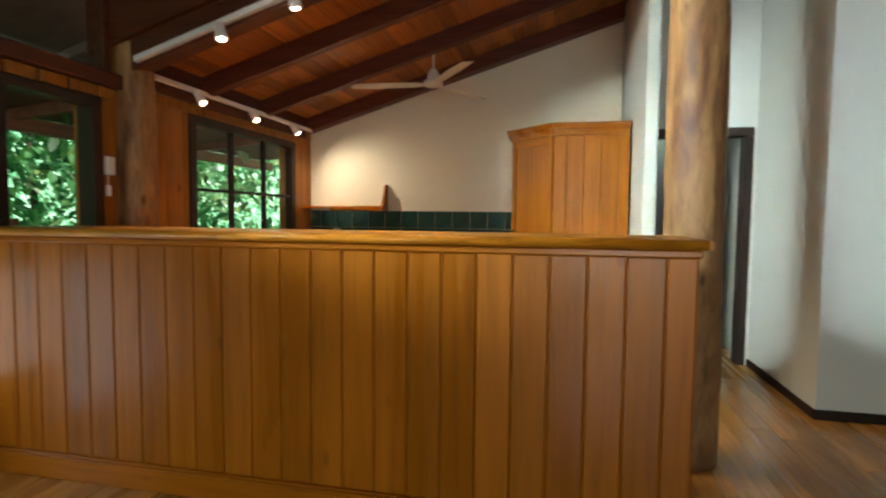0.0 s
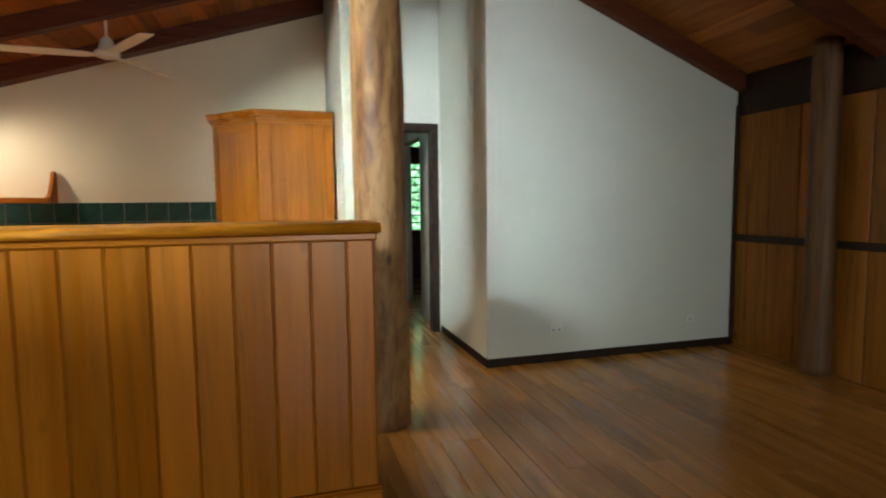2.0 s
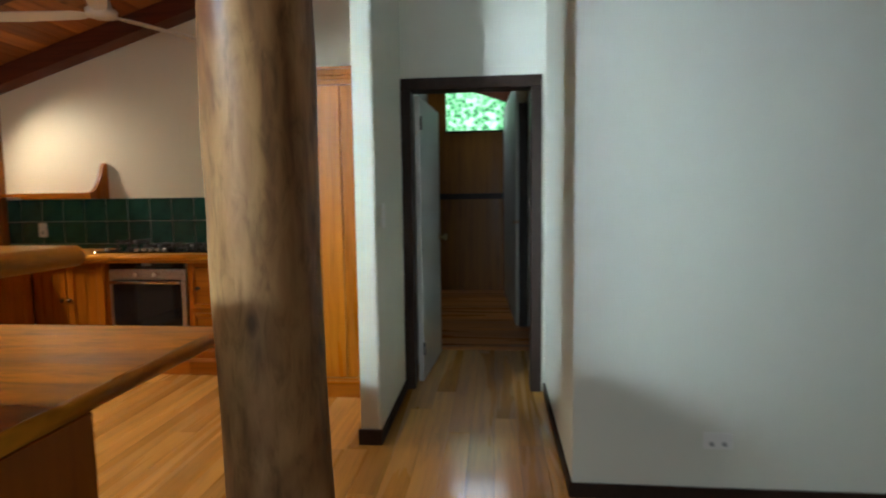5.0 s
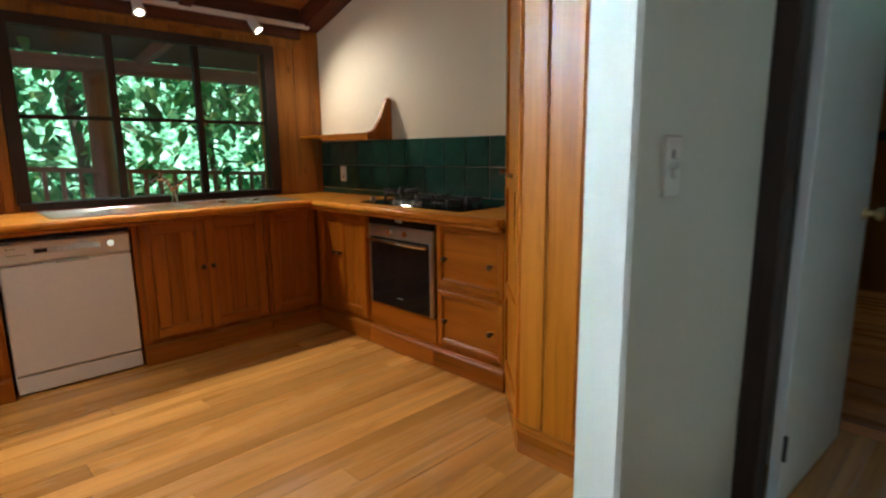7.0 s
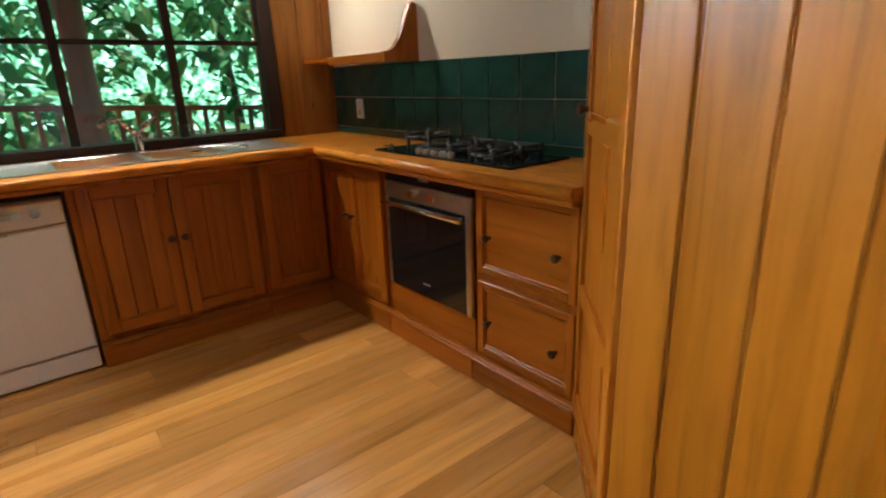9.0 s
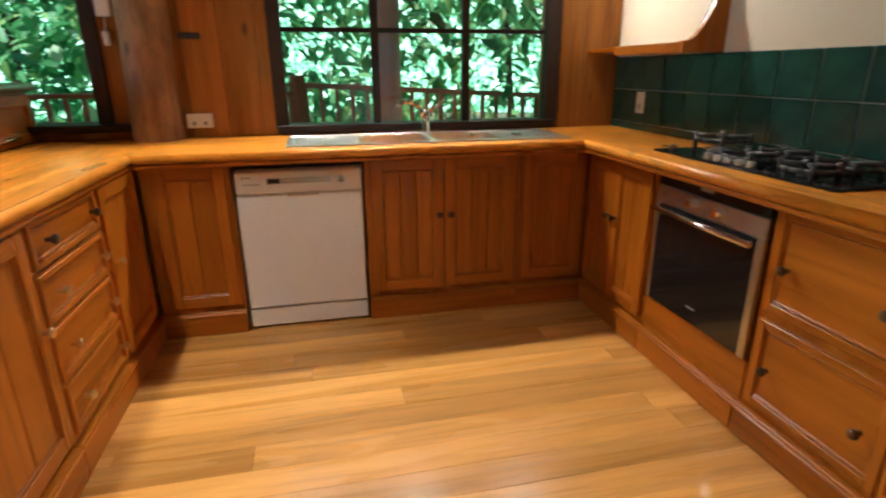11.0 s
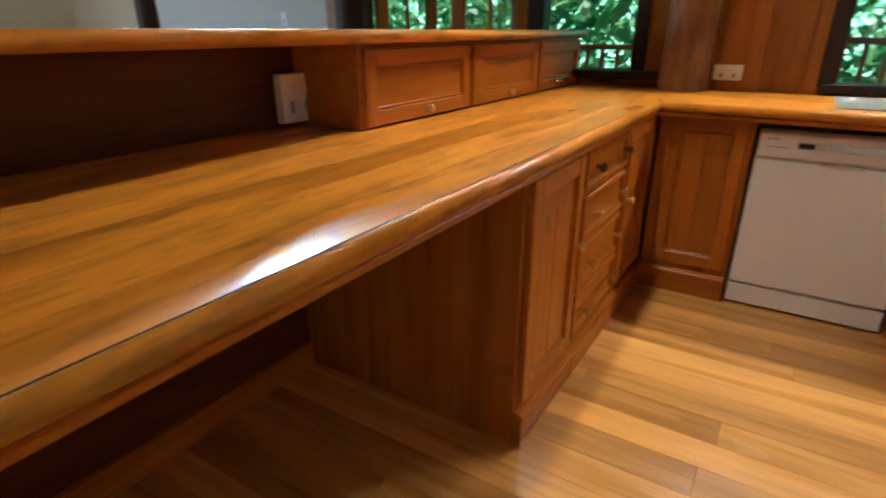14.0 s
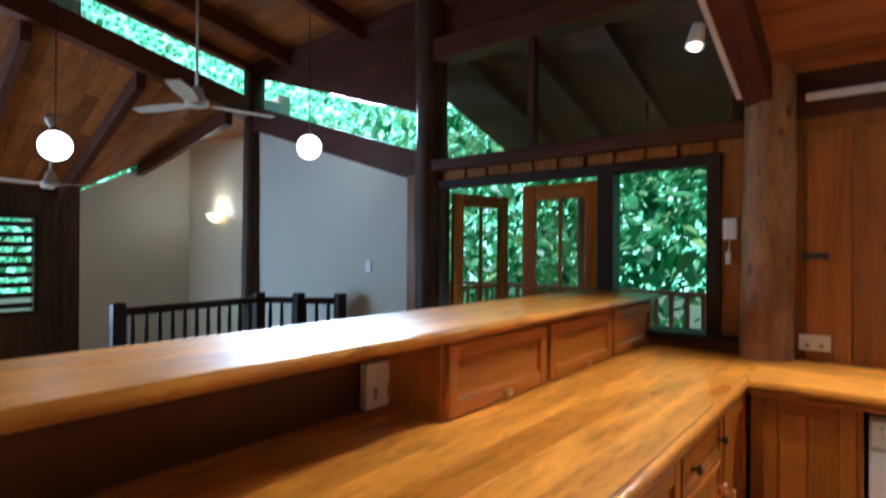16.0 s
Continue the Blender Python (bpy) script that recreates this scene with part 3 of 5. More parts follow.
cw = thing("window_2", (XL, 1.8, 2.15), "fixed high glazing above the doors", "window", kind="structure")
for y in (0.72, 1.62, 2.88):
    part("mullion", boxes(((XL - 0.06, y - 0.025, 2.15), (XL, y + 0.025, 2.92))), RAFTER_Y, cw)
pane(cw, (XL - 0.03, 0.745, 2.15), (XL - 0.026, 1.595, 2.92))
pane(cw, (XL - 0.03, 1.645, 2.15), (XL - 0.026, 2.855, 2.92))

# ---- outside: deck, rail, posts, verandah roof ----
bm = bmesh.new()
for i in range(17):
    x = -4.75 + i * 0.107
    box(bm, (x, -2.0, -0.09), (x + 0.1, 8.0, -0.05), 0)
setting("deck", bm, REDRAIL, "weathered timber deck boards", "deck")
rail = thing("deck_railing", (-4.62, 3.0, -0.05), "red oiled timber balustrade round the deck", "railing")
part("top_rail", boxes(((-4.68, -2.0, 1.05), (-4.56, 3.65, 1.09)), c=0.008), REDRAIL, rail)
part("sloping_rail", prism(bmesh.new(), [(3.65, 1.12), (8.0, 0.89), (8.0, 0.93), (3.65, 1.165)], 0, -4.68, -4.56), REDRAIL, rail)
part("bottom_rail", boxes(((-4.65, -2.0, 0.06), (-4.59, 8.0, 0.12)), c=0.006), REDRAIL, rail)
bal = mesh_of("baluster", boxes(((-0.018, -0.018, 0), (0.018, 0.018, 0.93)), c=0.004), REDRAIL)
for i in range(72):
    o = new("baluster", bal)
    o.parent = rail
    o.location = (0, -4.9 + i * 0.135, 0.17)
    if o.location.y > 0.65:
        o.scale = (1, 1, (1.0 - 0.053 * (o.location.y - 0.65)) / 0.93)


def log_post(name, x, y, z0, z1, r, material, label, seed, group=""):
    bm = bmesh.new()
    n, seg = 40, 28
    rows = []
    for i in range(n + 1):
        z = z0 + (z1 - z0) * i / n
        ring = []
        for k in range(seg):
            a = k * math.tau / seg
            d = 0.012 * noise.noise((math.cos(a) * 1.2 + seed, math.sin(a) * 1.2, z * 1.4)) + 0.006 * noise.noise((math.cos(a) * 4 + seed, math.sin(a) * 4, z * 5))
            rr = r * (1.04 - 0.04 * (z - z0)) + d
            ring.append(bm.verts.new((x + 0.008 * math.sin(z * 1.3 + seed) + rr * math.cos(a), y + 0.01 * math.cos(z * 1.1 + seed) + rr * math.sin(a), z)))
        rows.append(ring)
    for p, q in zip(rows, rows[1:]):
        for k in range(seg):
            bm.faces.new((p[k], p[(k + 1) % seg], q[(k + 1) % seg], q[k])).smooth = True
    bm.faces.new(rows[0][::-1]), bm.faces.new(rows[-1])
    return tagged(solid(name, bm, material, label, "post", group), kind="structure")


log_post("verandah_post", -4.62, 4.52, -0.05, 2.0, 0.10, REDLOG, "red oiled log post of the verandah", 3.0)
log_post("verandah_post", -4.62, 1.2, -0.05, 2.0, 0.10, REDLOG, "red oiled log post of the verandah", 5.0)
log_post("verandah_post", -4.62, 3.70, -0.05, 1.22, 0.07, REDLOG, "short red log post at the deck rail", 6.0)
setting("beam_verandah", boxes(((-4.7, 3.1, 1.98), (-4.55, 8.0, 2.10)), ((-4.7, 0.7, 2.30), (-4.55, 3.1, 2.42)), c=0.008), REDRAIL, "pale brown verandah beam", "beam")
bm = prism(bmesh.new(), [(-4.72, 2.135), (XL - 0.14, 2.34), (XL - 0.14, 2.38), (-4.72, 2.175)], 1, 3.1, 8.0)
prism(bm, [(-4.72, 2.555), (XL - 0.14, 3.12), (XL - 0.14, 3.16), (-4.72, 2.595)], 1, 0.2, 7.0)
setting("ceiling_verandah", bm, SOFFIT, "brown lined verandah soffit", "ceiling")
for y in (3.75, 4.9, 6.1):
    tagged(solid("verandah_rafter", prism(bmesh.new(), [(-4.71, 2.045), (XL - 0.15, 2.22), (XL - 0.15, 2.338), (-4.71, 2.132)], 1, y - 0.03, y + 0.03), REDRAIL, "brown rafter under the verandah roof", "rafter", "verandah rafters"), kind="structure")
for y in (0.85, 1.4, 2.0, 2.6):
    tagged(solid("verandah_rafter", prism(bmesh.new(), [(-4.71, 2.45), (XL - 0.15, 3.0), (XL - 0.15, 3.12), (-4.71, 2.552)], 1, y - 0.03, y + 0.03), SOFFIT, "brown rafter under the verandah roof", "rafter", "verandah rafters"), kind="structure")

# ---- posts inside ----
log_post("log_post", 0.69, 2.96, 0, 3.55, 0.147, LOG, "knotty varnished log post at the end of the counter", 1.0)
log_post("log_post", XL + 0.06, 3.05, 0, 3.5, 0.12, LOG, "varnished log post against the timber wall", 2.0)
log_post("log_post", -2.83, 0.68, 0, 3.5, 0.14, LOGDARK, "dark log post beside the french doors", 4.0)
log_post("log_post", -2.88, -2.0, 0, 3.5, 0.12, LOGDARK, "dark log post behind the stair balustrade", 7.0)
log_post("log_post", 3.9, 2.90, 0, 2.4, 0.095, BROWNLOG, "brown knotty log post against the timber wall", 8.0)


# ---- kitchen joinery ----
def knob(parent, at, axis, material, r=0.016):
    p = Vector(at)
    m = along(p, p + Vector(axis))
    part("knob", lathe(bmesh.new(), [(r * 0.55, 0), (r * 0.4, 0.008), (r * 0.5, 0.014), (r, 0.02), (r * 1.05, 0.026), (r * 0.8, 0.032), (r * 0.2, 0.034)], 14, m), material, parent)


def face_box(bm, axis, face, out, u0, u1, z0, z1, d0, d1, c=0.003):
    """A box on a cabinet's front: from depth d0 to d1 in front of the face."""
    a, b = face + out * d0, face + out * d1
    if axis == "x":
        box(bm, (a, u0, z0), (b, u1, z1), c)
    else:
        box(bm, (u0, a, z0), (u1, b, z1), c)
    return bm


def panel_front(name, parent, axis, face, out, u0, u1, z0, z1, knobs=(), knob_material=None, rail=0.055, boards=1, grain=None):
    """A framed door or drawer front with a recessed panel, standing proud of the body."""
    knob_material = knob_material or BRONZE
    hor = PINE_Y if axis == "x" else PINE_X
    mid = [0, 0, z0]
    mid[0 if axis == "x" else 1], mid[1 if axis == "x" else 0] = face, (u0 + u1) / 2
    d = new(name)
    d.parent = parent
    d.location = Vector(mid) - parent.location
    for i in range(boards):
        w = (u1 - u0 - 2 * rail) / boards
        bm = face_box(bmesh.new(), axis, face, out, u0 + rail + i * w + 0.001, u0 + rail + (i + 1) * w - 0.001, z0 + rail, z1 - rail, 0.001, 0.009, 0.003)
        part("panel", bm, grain or PINE_Z, d)
    for a, b in ((u0, u0 + rail), (u1 - rail, u1)):
        part("stile", face_box(bmesh.new(), axis, face, out, a, b, z0, z1, 0.001, 0.021, 0.003), PINE_Z, d)
    for a, b in ((z0, z0 + rail), (z1 - rail, z1)):
        part("rail", face_box(bmesh.new(), axis, face, out, u0 + rail, u1 - rail, a, b, 0.001, 0.0205, 0.003), hor, d)
    bm = bmesh.new()
    # bead round the panel
    for a, b, e, g in ((u0 + rail, u1 - rail, z0 + rail, z0 + rail + 0.01), (u0 + rail, u1 - rail, z1 - rail - 0.01, z1 - rail),
                       (u0 + rail, u0 + rail + 0.01, z0 + rail + 0.01, z1 - rail - 0.01), (u1 - rail - 0.01, u1 - rail, z0 + rail + 0.01, z1 - rail - 0.01)):
        face_box(bm, axis, face, out, a, b, e, g, 0.005, 0.015, 0.004)
    part("bead", bm, hor, d)
    for u, z in knobs:
        p = [0, 0, z]
        p[0 if axis == "x" else 1], p[1 if axis == "x" else 0] = face + out * 0.02, u
        ax = [0, 0, 0]
        ax[0 if axis == "x" else 1] = out
        knob(d, p, ax, knob_material)
    return d


def cabinet(label, axis, face, out, back, u0, u1, group, top=0.868, plinth=0.12):
    """The carcass of one base unit with its plinth and moulded strip."""
    at = [0, 0, 0]
    at[0 if axis == "x" else 1], at[1 if axis == "x" else 0] = face, (u0 + u1) / 2
    c = thing("base_cabinet", at, label, "cabinet", group)

    def bx(f0, f1, a, b, z0, z1, cc=0.003):
        return ((f0, a, z0), (f1, b, z1)) if axis == "x" else ((a, f0, z0), (b, f1, z1))
    part("body", boxes(bx(back, face, u0, u1, 0.0, top)), PINE_Z, c)
    hor = PINE_Y if axis == "x" else PINE_X
    part("plinth", boxes(bx(face, face + out * 0.03, u0, u1, 0.0, plinth - 0.02), c=0.004), hor, c)
    part("moulding", boxes(bx(face, face + out * 0.036, u0, u1, plinth - 0.02, plinth - 0.008), bx(face, face + out * 0.026, u0, u1, plinth - 0.008, plinth), c=0.004), hor, c)
    return c


BT = 0.868
FW, FB, FP = -2.20, 5.27, 3.02     # front planes: west run, back run, peninsula
G = "kitchen base cabinets"
# west run under the window
c = cabinet("varnished pine base cabinet beside the dishwasher", "x", FW, 1, XL, 3.05, 3.44, G)
panel_front("door", c, "x", FW, 1, 3.10, 3.42, 0.15, 0.84, boards=2)
c = cabinet("varnished pine double door cabinet under the sink", "x", FW, 1, XL, 4.06, 4.86, G)
panel_front("door", c, "x", FW, 1, 4.09, 4.458, 0.15, 0.84, [(4.43, 0.55)], boards=3)
panel_front("door", c, "x", FW, 1, 4.462, 4.84, 0.15, 0.84, [(4.49, 0.55)], boards=3)
c = cabinet("varnished pine corner cabinet", "x", FW, 1, XL, 4.862, 5.27, G)
panel_front("door", c, "x", FW, 1, 4.89, 5.235, 0.15, 0.84, boards=2)
# back run
c = cabinet("varnished pine cabinet with two narrow doors beside the oven", "y", FB, -1, YB, -2.198, -1.57, G)
panel_front("door", c, "y", FB, -1, -2.165, -1.905, 0.15, 0.84, [(-1.93, 0.56)], boards=2)
panel_front("door", c, "y", FB, -1, -1.90, -1.60, 0.15, 0.84, [(-1.87, 0.56)], boards=2)
c = cabinet("varnished pine drawer unit with two deep drawers", "y", FB, -1, YB, -0.95, -0.43, G)
panel_front("drawer", c, "y", FB, -1, -0.92, -0.445, 0.15, 0.465, [(-0.85, 0.30), (-0.52, 0.30)], rail=0.03, grain=PINE_X)
panel_front("drawer", c, "y", FB, -1, -0.92, -0.445, 0.50, 0.84, [(-0.85, 0.655), (-0.52, 0.655)], rail=0.03, grain=PINE_X)
# peninsula run
c = cabinet("varnished pine single door cabinet of the peninsula", "y", FP, 1, 2.16, -1.21, -0.78, G)
panel_front("door", c, "y", FP, 1, -1.20, -0.80, 0.15, 0.84, [(-1.17, 0.54)], BRASS, boards=2)
c = cabinet("varnished pine unit with four drawers", "y", FP, 1, 2.16, -1.74, -1.212, G)
for i, (z0, z1) in enumerate(((0.15, 0.325), (0.34, 0.515), (0.53, 0.69), (0.705, 0.85))):
    panel_front("drawer", c, "y", FP, 1, -1.725, -1.225, z0, z1, [(-1.66, (z0 + z1) / 2), (-1.32, (z0 + z1) / 2)], BRASS if i < 3 else BRONZE, rail=0.022, grain=PINE_X)
c = cabinet("varnished pine corner door cabinet of the peninsula", "y", FP, 1, 2.16, -2.198, -1.742, G)
panel_front("door", c, "y", FP, 1, -2.17, -1.76, 0.15, 0.84, [(-1.80, 0.54)], BRASS, boards=2)

# oven housing and oven
c = thing("oven_housing", (-1.26, FB, 0), "varnished pine housing round the built-in oven", "cabinet", G)
part("body", boxes(((-1.568, FB + 0.03, 0), (-1.545, YB, BT)), ((-0.968, FB + 0.03, 0), (-0.952, YB, BT)), ((-1.545, FB + 0.03, 0.0), (-0.968, YB, 0.26))), PINE_Z, c)
part("plinth", boxes(((-1.568, FB - 0.03, 0), (-0.952, FB + 0.03, 0.10)), c=0.004), PINE_X, c)
part("moulding", boxes(((-1.568, FB - 0.036, 0.10), (-0.952, FB + 0.03, 0.112)), ((-1.568, FB - 0.026, 0.112), (-0.952, FB + 0.03, 0.12)), c=0.004), PINE_X, c)
part("apron", boxes(((-1.568, FB - 0.004, 0.12), (-0.952, FB + 0.03, 0.278))), PINE_X, c)
o = thing("oven", (-1.256, FB, 0.262), "stainless steel built-in oven with black glass door", "oven")
part("body", boxes(((-1.542, FB + 0.0, 0.264), (-0.97, FB + 0.42, 0.86)), c=0), STEEL, o)
part("control_panel", boxes(((-1.55, FB - 0.018, 0.795), (-0.955, FB - 0.001, 0.862)), c=0.002), BLACKGLASS, o)
part("fascia", boxes(((-1.55, FB - 0.022, 0.72), (-0.955, FB - 0.001, 0.793)), c=0.003), STEEL, o)
d = part("door", boxes(((-1.55, FB - 0.024, 0.285), (-1.53, FB - 0.001, 0.717)), ((-0.985, FB - 0.024, 0.285), (-0.955, FB - 0.001, 0.717)), ((-1.53, FB - 0.012, 0.285), (-0.985, FB - 0.001, 0.717)), c=0.002), STEEL, o)
part("door_glass", boxes(((-1.529, FB - 0.020, 0.287), (-0.986, FB - 0.0125, 0.715)), c=0.002), BLACKGLASS, o)
bm = rod(bmesh.new(), (-1.53, FB - 0.055, 0.70), (-0.98, FB - 0.055, 0.70), 0.011)
rod(bm, (-1.51, FB - 0.055, 0.70), (-1.51, FB - 0.02, 0.70), 0.008)
rod(bm, (-1.0, FB - 0.055, 0.70), (-1.0, FB - 0.02, 0.70), 0.008)
part("handle", bm, CHROME, o)
for x in (-1.33, -1.18):
    part("dial", rod(bmesh.new(), (x, FB - 0.022, 0.757), (x, FB - 0.042, 0.757), 0.017, 16), CHROME, o)
part("display", boxes(((-1.29, FB - 0.0195, 0.818), (-1.22, FB - 0.0185, 0.840)), c=0), GREYPRINT, o)
part("badge", boxes(((-1.28, FB - 0.0212, 0.345), (-1.23, FB - 0.0202, 0.352)), c=0), GREYPRINT, o)

# dishwasher
dw = thing("dishwasher", (FW, 3.75, 0), "white freestanding dishwasher with a control strip", "dishwasher")
part("body", boxes(((XL + 0.05, 3.456, 0.02), (FW - 0.02, 4.046, 0.812)), c=0.006), ENAMEL, dw)
part("door", boxes(((FW - 0.019, 3.456, 0.115), (FW + 0.012, 4.046, 0.695)), c=0.008), ENAMEL, dw)
part("kickplate", boxes(((FW - 0.019, 3.456, 0.012), (FW + 0.006, 4.046, 0.107)), c=0.005), ENAMEL, dw)
cp = part("control_panel", boxes(((FW - 0.019, 3.456, 0.699), (FW + 0.018, 4.046, 0.81)), c=0.010), ENAMEL, dw)
part("handle_recess", boxes(((FW + 0.016, 3.60, 0.745), (FW + 0.0205, 3.90, 0.775)), c=0.002), STEEL, cp)
part("display", boxes(((FW + 0.0205, 3.605, 0.750), (FW + 0.0215, 3.66, 0.770)), c=0), GAP, cp)
part("dial", rod(bmesh.new(), (FW + 0.017, 3.945, 0.762), (FW + 0.034, 3.945, 0.762), 0.018, 20), CHROME, cp)
part("lip", boxes(((FW + 0.012, 3.69, 0.683), (FW + 0.017, 3.84, 0.697)), c=0.002), STEEL, dw)
part("print", boxes(((FW + 0.018, 3.49, 0.775), (FW + 0.0187, 3.50, 0.785)), c=0), GREYPRINT, cp)
part("print", boxes(((FW + 0.018, 3.505, 0.777), (FW + 0.0187, 3.53, 0.783)), c=0), GREYPRINT, cp)
part("print", boxes(((FW + 0.018, 3.49, 0.745), (FW + 0.0187, 3.57, 0.749)), c=0), GREYPRINT, cp)
# solid dark box fills the opening, its shade put in as colour
part("gap", boxes(((XL + 0.04, 3.445, 0.815), (FW - 0.03, 4.055, 0.866)), c=0), GAP, dw, "dark box standing in for the shaded gap above the machine")


# ---- worktop with rounded nosing ----
def planks(owner, x0, x1, y0, y1, z0, z1, n, axis):
    for i in range(n):
        if axis == "x":
            a, b = y0 + (y1 - y0) * i / n, y0 + (y1 - y0) * (i + 1) / n - 0.0006
            part("plank", box(bmesh.new(), (x0, a, z0), (x1, b, z1), 0.0006), BENCH_X, owner)
        else:
            a, b = x0 + (x1 - x0) * i / n, x0 + (x1 - x0) * (i + 1) / n - 0.0006
            part("plank", box(bmesh.new(), (a, y0, z0), (b, y1, z1), 0.0006), BENCH_Y, owner)


def nosing(bm, a, b, out, z0, z1, r=0.02):
    """A bullnose edge from a to b (x, y), swelling towards out."""
    a, b, out = Vector((*a, 0)), Vector((*b, 0)), Vector((*out, 0))
    n = 10
    prof = []
    h = (z1 - z0) / 2
    for i in range(n + 1):
        t = -math.pi / 2 + math.pi * i / n
        prof.append((r * math.cos(t), (z0 + z1) / 2 + h * math.sin(t)))
    ra = [bm.verts.new(a + out * u + Vector((0, 0, z))) for u, z in prof]
    rb = [bm.verts.new(b + out * u + Vector((0, 0, z))) for u, z in prof]
    for i in range(n):
        bm.faces.new((ra[i], rb[i], rb[i + 1], ra[i + 1])).smooth = True
    bm.faces.new(ra), bm.faces.new(rb[::-1])
    bm.faces.new((ra[0], ra[-1], rb[-1], rb[0]))
    bmesh.ops.recalc_face_normals(bm, faces=bm.faces[:])
    return bm


ZT0, ZT1 = 0.868, 0.91
EW, EB, EP, EX = -2.13, 5.20, 3.04, 0.51   # worktop edges before the nosing
wt = thing("worktop", (-1.0, 4.0, ZT0), "polished honey timber worktop with rounded edge, U shaped", "worktop")
SX0, SX1, SYa, SYb = -2.62, -2.26, 4.06, 4.80
planks(wt, XL, SX0, EP, YB, ZT0, ZT1, 2, "y")
planks(wt, SX1, EW, EP, YB, ZT0, ZT1, 1, "y")
planks(wt, SX0, SX1, EP, SYa, ZT0, ZT1, 4, "y")
planks(wt, SX0, SX1, SYb, YB, ZT0, ZT1, 4, "y")
planks(wt, EW, -0.43, EB, YB, ZT0, ZT1, 5, "x")
planks(wt, XL, EW, 2.155, EP, ZT0, ZT1, 7, "x")
planks(wt, EW, EX, 2.155, EP, ZT0, ZT1, 7, "x")
part("seam", boxes(((-1.6, EP - 0.0045, ZT1 - 0.001), (EX, EP - 0.001, ZT1 + 0.0006)), c=0), GAP, wt, "dark open joint beside the rounded edge")
bm = nosing(bmesh.new(), (EW, EP + 0.02), (EW, EB - 0.02), (1, 0), ZT0, ZT1)
part("edge", bm, BENCH_Y, wt)
part("edge", nosing(bmesh.new(), (EW, EB), (-0.43, EB), (0, -1), ZT0, ZT1), BENCH_X, wt)
part("edge", nosing(bmesh.new(), (EW, EP), (EX, EP), (0, 1), ZT0, ZT1), BENCH_X, wt)
part("edge", nosing(bmesh.new(), (EX, 2.155), (EX, EP), (1, 0), ZT0, ZT1), BENCH_Y, wt)
for a, b in (((EW - 0.03, EP, ZT0 - 0.022), (EW + 0.008, EB, ZT0)), ((EW, EB - 0.008, ZT0 - 0.022), (-0.43, EB + 0.03, ZT0)), ((EW, EP - 0.02, ZT0 - 0.022), (EX, EP + 0.008, ZT0))):
    part("underlip", boxes((a, b), c=0.006), PINE_X, wt)

# peninsula: bar front of boards, bar top, boxes on the bench
bar = thing("breakfast_bar", (-1.1, 2.08, 0), "varnished pine breakfast bar with a polished top", "counter")
BX0, BX1 = XL + 0.005, 0.515
part("core", boxes(((BX0, 2.06, 0.0), (BX1, 2.142, 1.165))), PINE_X, bar)
part("back_board", boxes(((BX0, 2.1425, 0.911), (BX1, 2.1505, 1.164)), c=0.001), BACKBOARD, bar, "dark back board below the bar top")
edges = [BX0] + [0.406 - 0.1405 * k for k in range(22, -1, -1)] + [BX1]
for a, b in zip(edges, edges[1:]):
    bm = box(bmesh.new(), (a + 0.0012, 2.043, 0.12), (b - 0.006, 2.06, 1.135), 0.004)
    box(bm, (b - 0.0055, 2.047, 0.12), (b - 0.0005, 2.06, 1.135), 0.002)
    part("board", bm, PINE_Z, bar)
part("skirting", boxes(((BX0, 2.022, 0.0), (BX1 + 0.01, 2.06, 0.10)), c=0.004), PINE_X, bar)
part("moulding", boxes(((BX0, 2.018, 0.10), (BX1 + 0.012, 2.06, 0.113)), ((BX0, 2.026, 0.113), (BX1 + 0.01, 2.06, 0.122)), c=0.004), PINE_X, bar)
part("top_trim", boxes(((BX0, 2.03, 1.135), (BX1 + 0.008, 2.06, 1.165)), c=0.006), PINE_X, bar)
part("end_panel", boxes(((BX1 - 0.02, 2.15, 0.0), (BX1, 2.50, 0.866))), PINE_Z, bar)
bt = bar
planks(bt, XL, 0.535, 2.02, 2.46, 1.165, 1.205, 3, "x")
part("edge", nosing(bmesh.new(), (XL, 2.02), (0.535, 2.02), (0, -1), 1.165, 1.205), BENCH_X, bt)
part("edge", nosing(bmesh.new(), (XL, 2.46), (0.535, 2.46), (0, 1), 1.165, 1.205), BENCH_X, bt)
part("edge", nosing(bmesh.new(), (0.535, 2.02), (0.535, 2.46), (1, 0), 1.165, 1.205), BENCH_Y, bt)
for x0, x1 in ((-1.50, -0.84), (-2.17, -1.502), (-2.775, -2.172)):
    b = thing("bench_box", ((x0 + x1) / 2, 2.43, 0.911), "varnished pine flap door cupboard on the worktop", "cabinet", "cupboards under the bar top")
    part("body", boxes(((x0, 2.152, 0.9115), (x1, 2.43, 1.164)), c=0.002), PINE_X, b)
    panel_front("flap", b, "y", 2.43, 1, x0 + 0.015, x1 - 0.015, 0.918, 1.15, [((x0 + x1) / 2 - (0.03 if x0 < -2.7 else 0), 0.945)] if x0 > -2.7 else (), BRASS, rail=0.05, grain=PINE_X)
    if x0 < -2.7:
        part("handle", rod(bmesh.new(), (-2.55, 2.46, 0.955), (-2.38, 2.46, 0.955), 0.008), CHROME, b)
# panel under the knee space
part("knee_board", boxes(((-0.775, 2.151, 0.10), (BX1 - 0.022, 2.165, 0.864))), BACKBOARD, bar, "dark knee space board")
part("knee_skirting", boxes(((-0.775, 2.151, 0.0), (BX1 - 0.022, 2.18, 0.098)), c=0.004), PINE_X, bar)
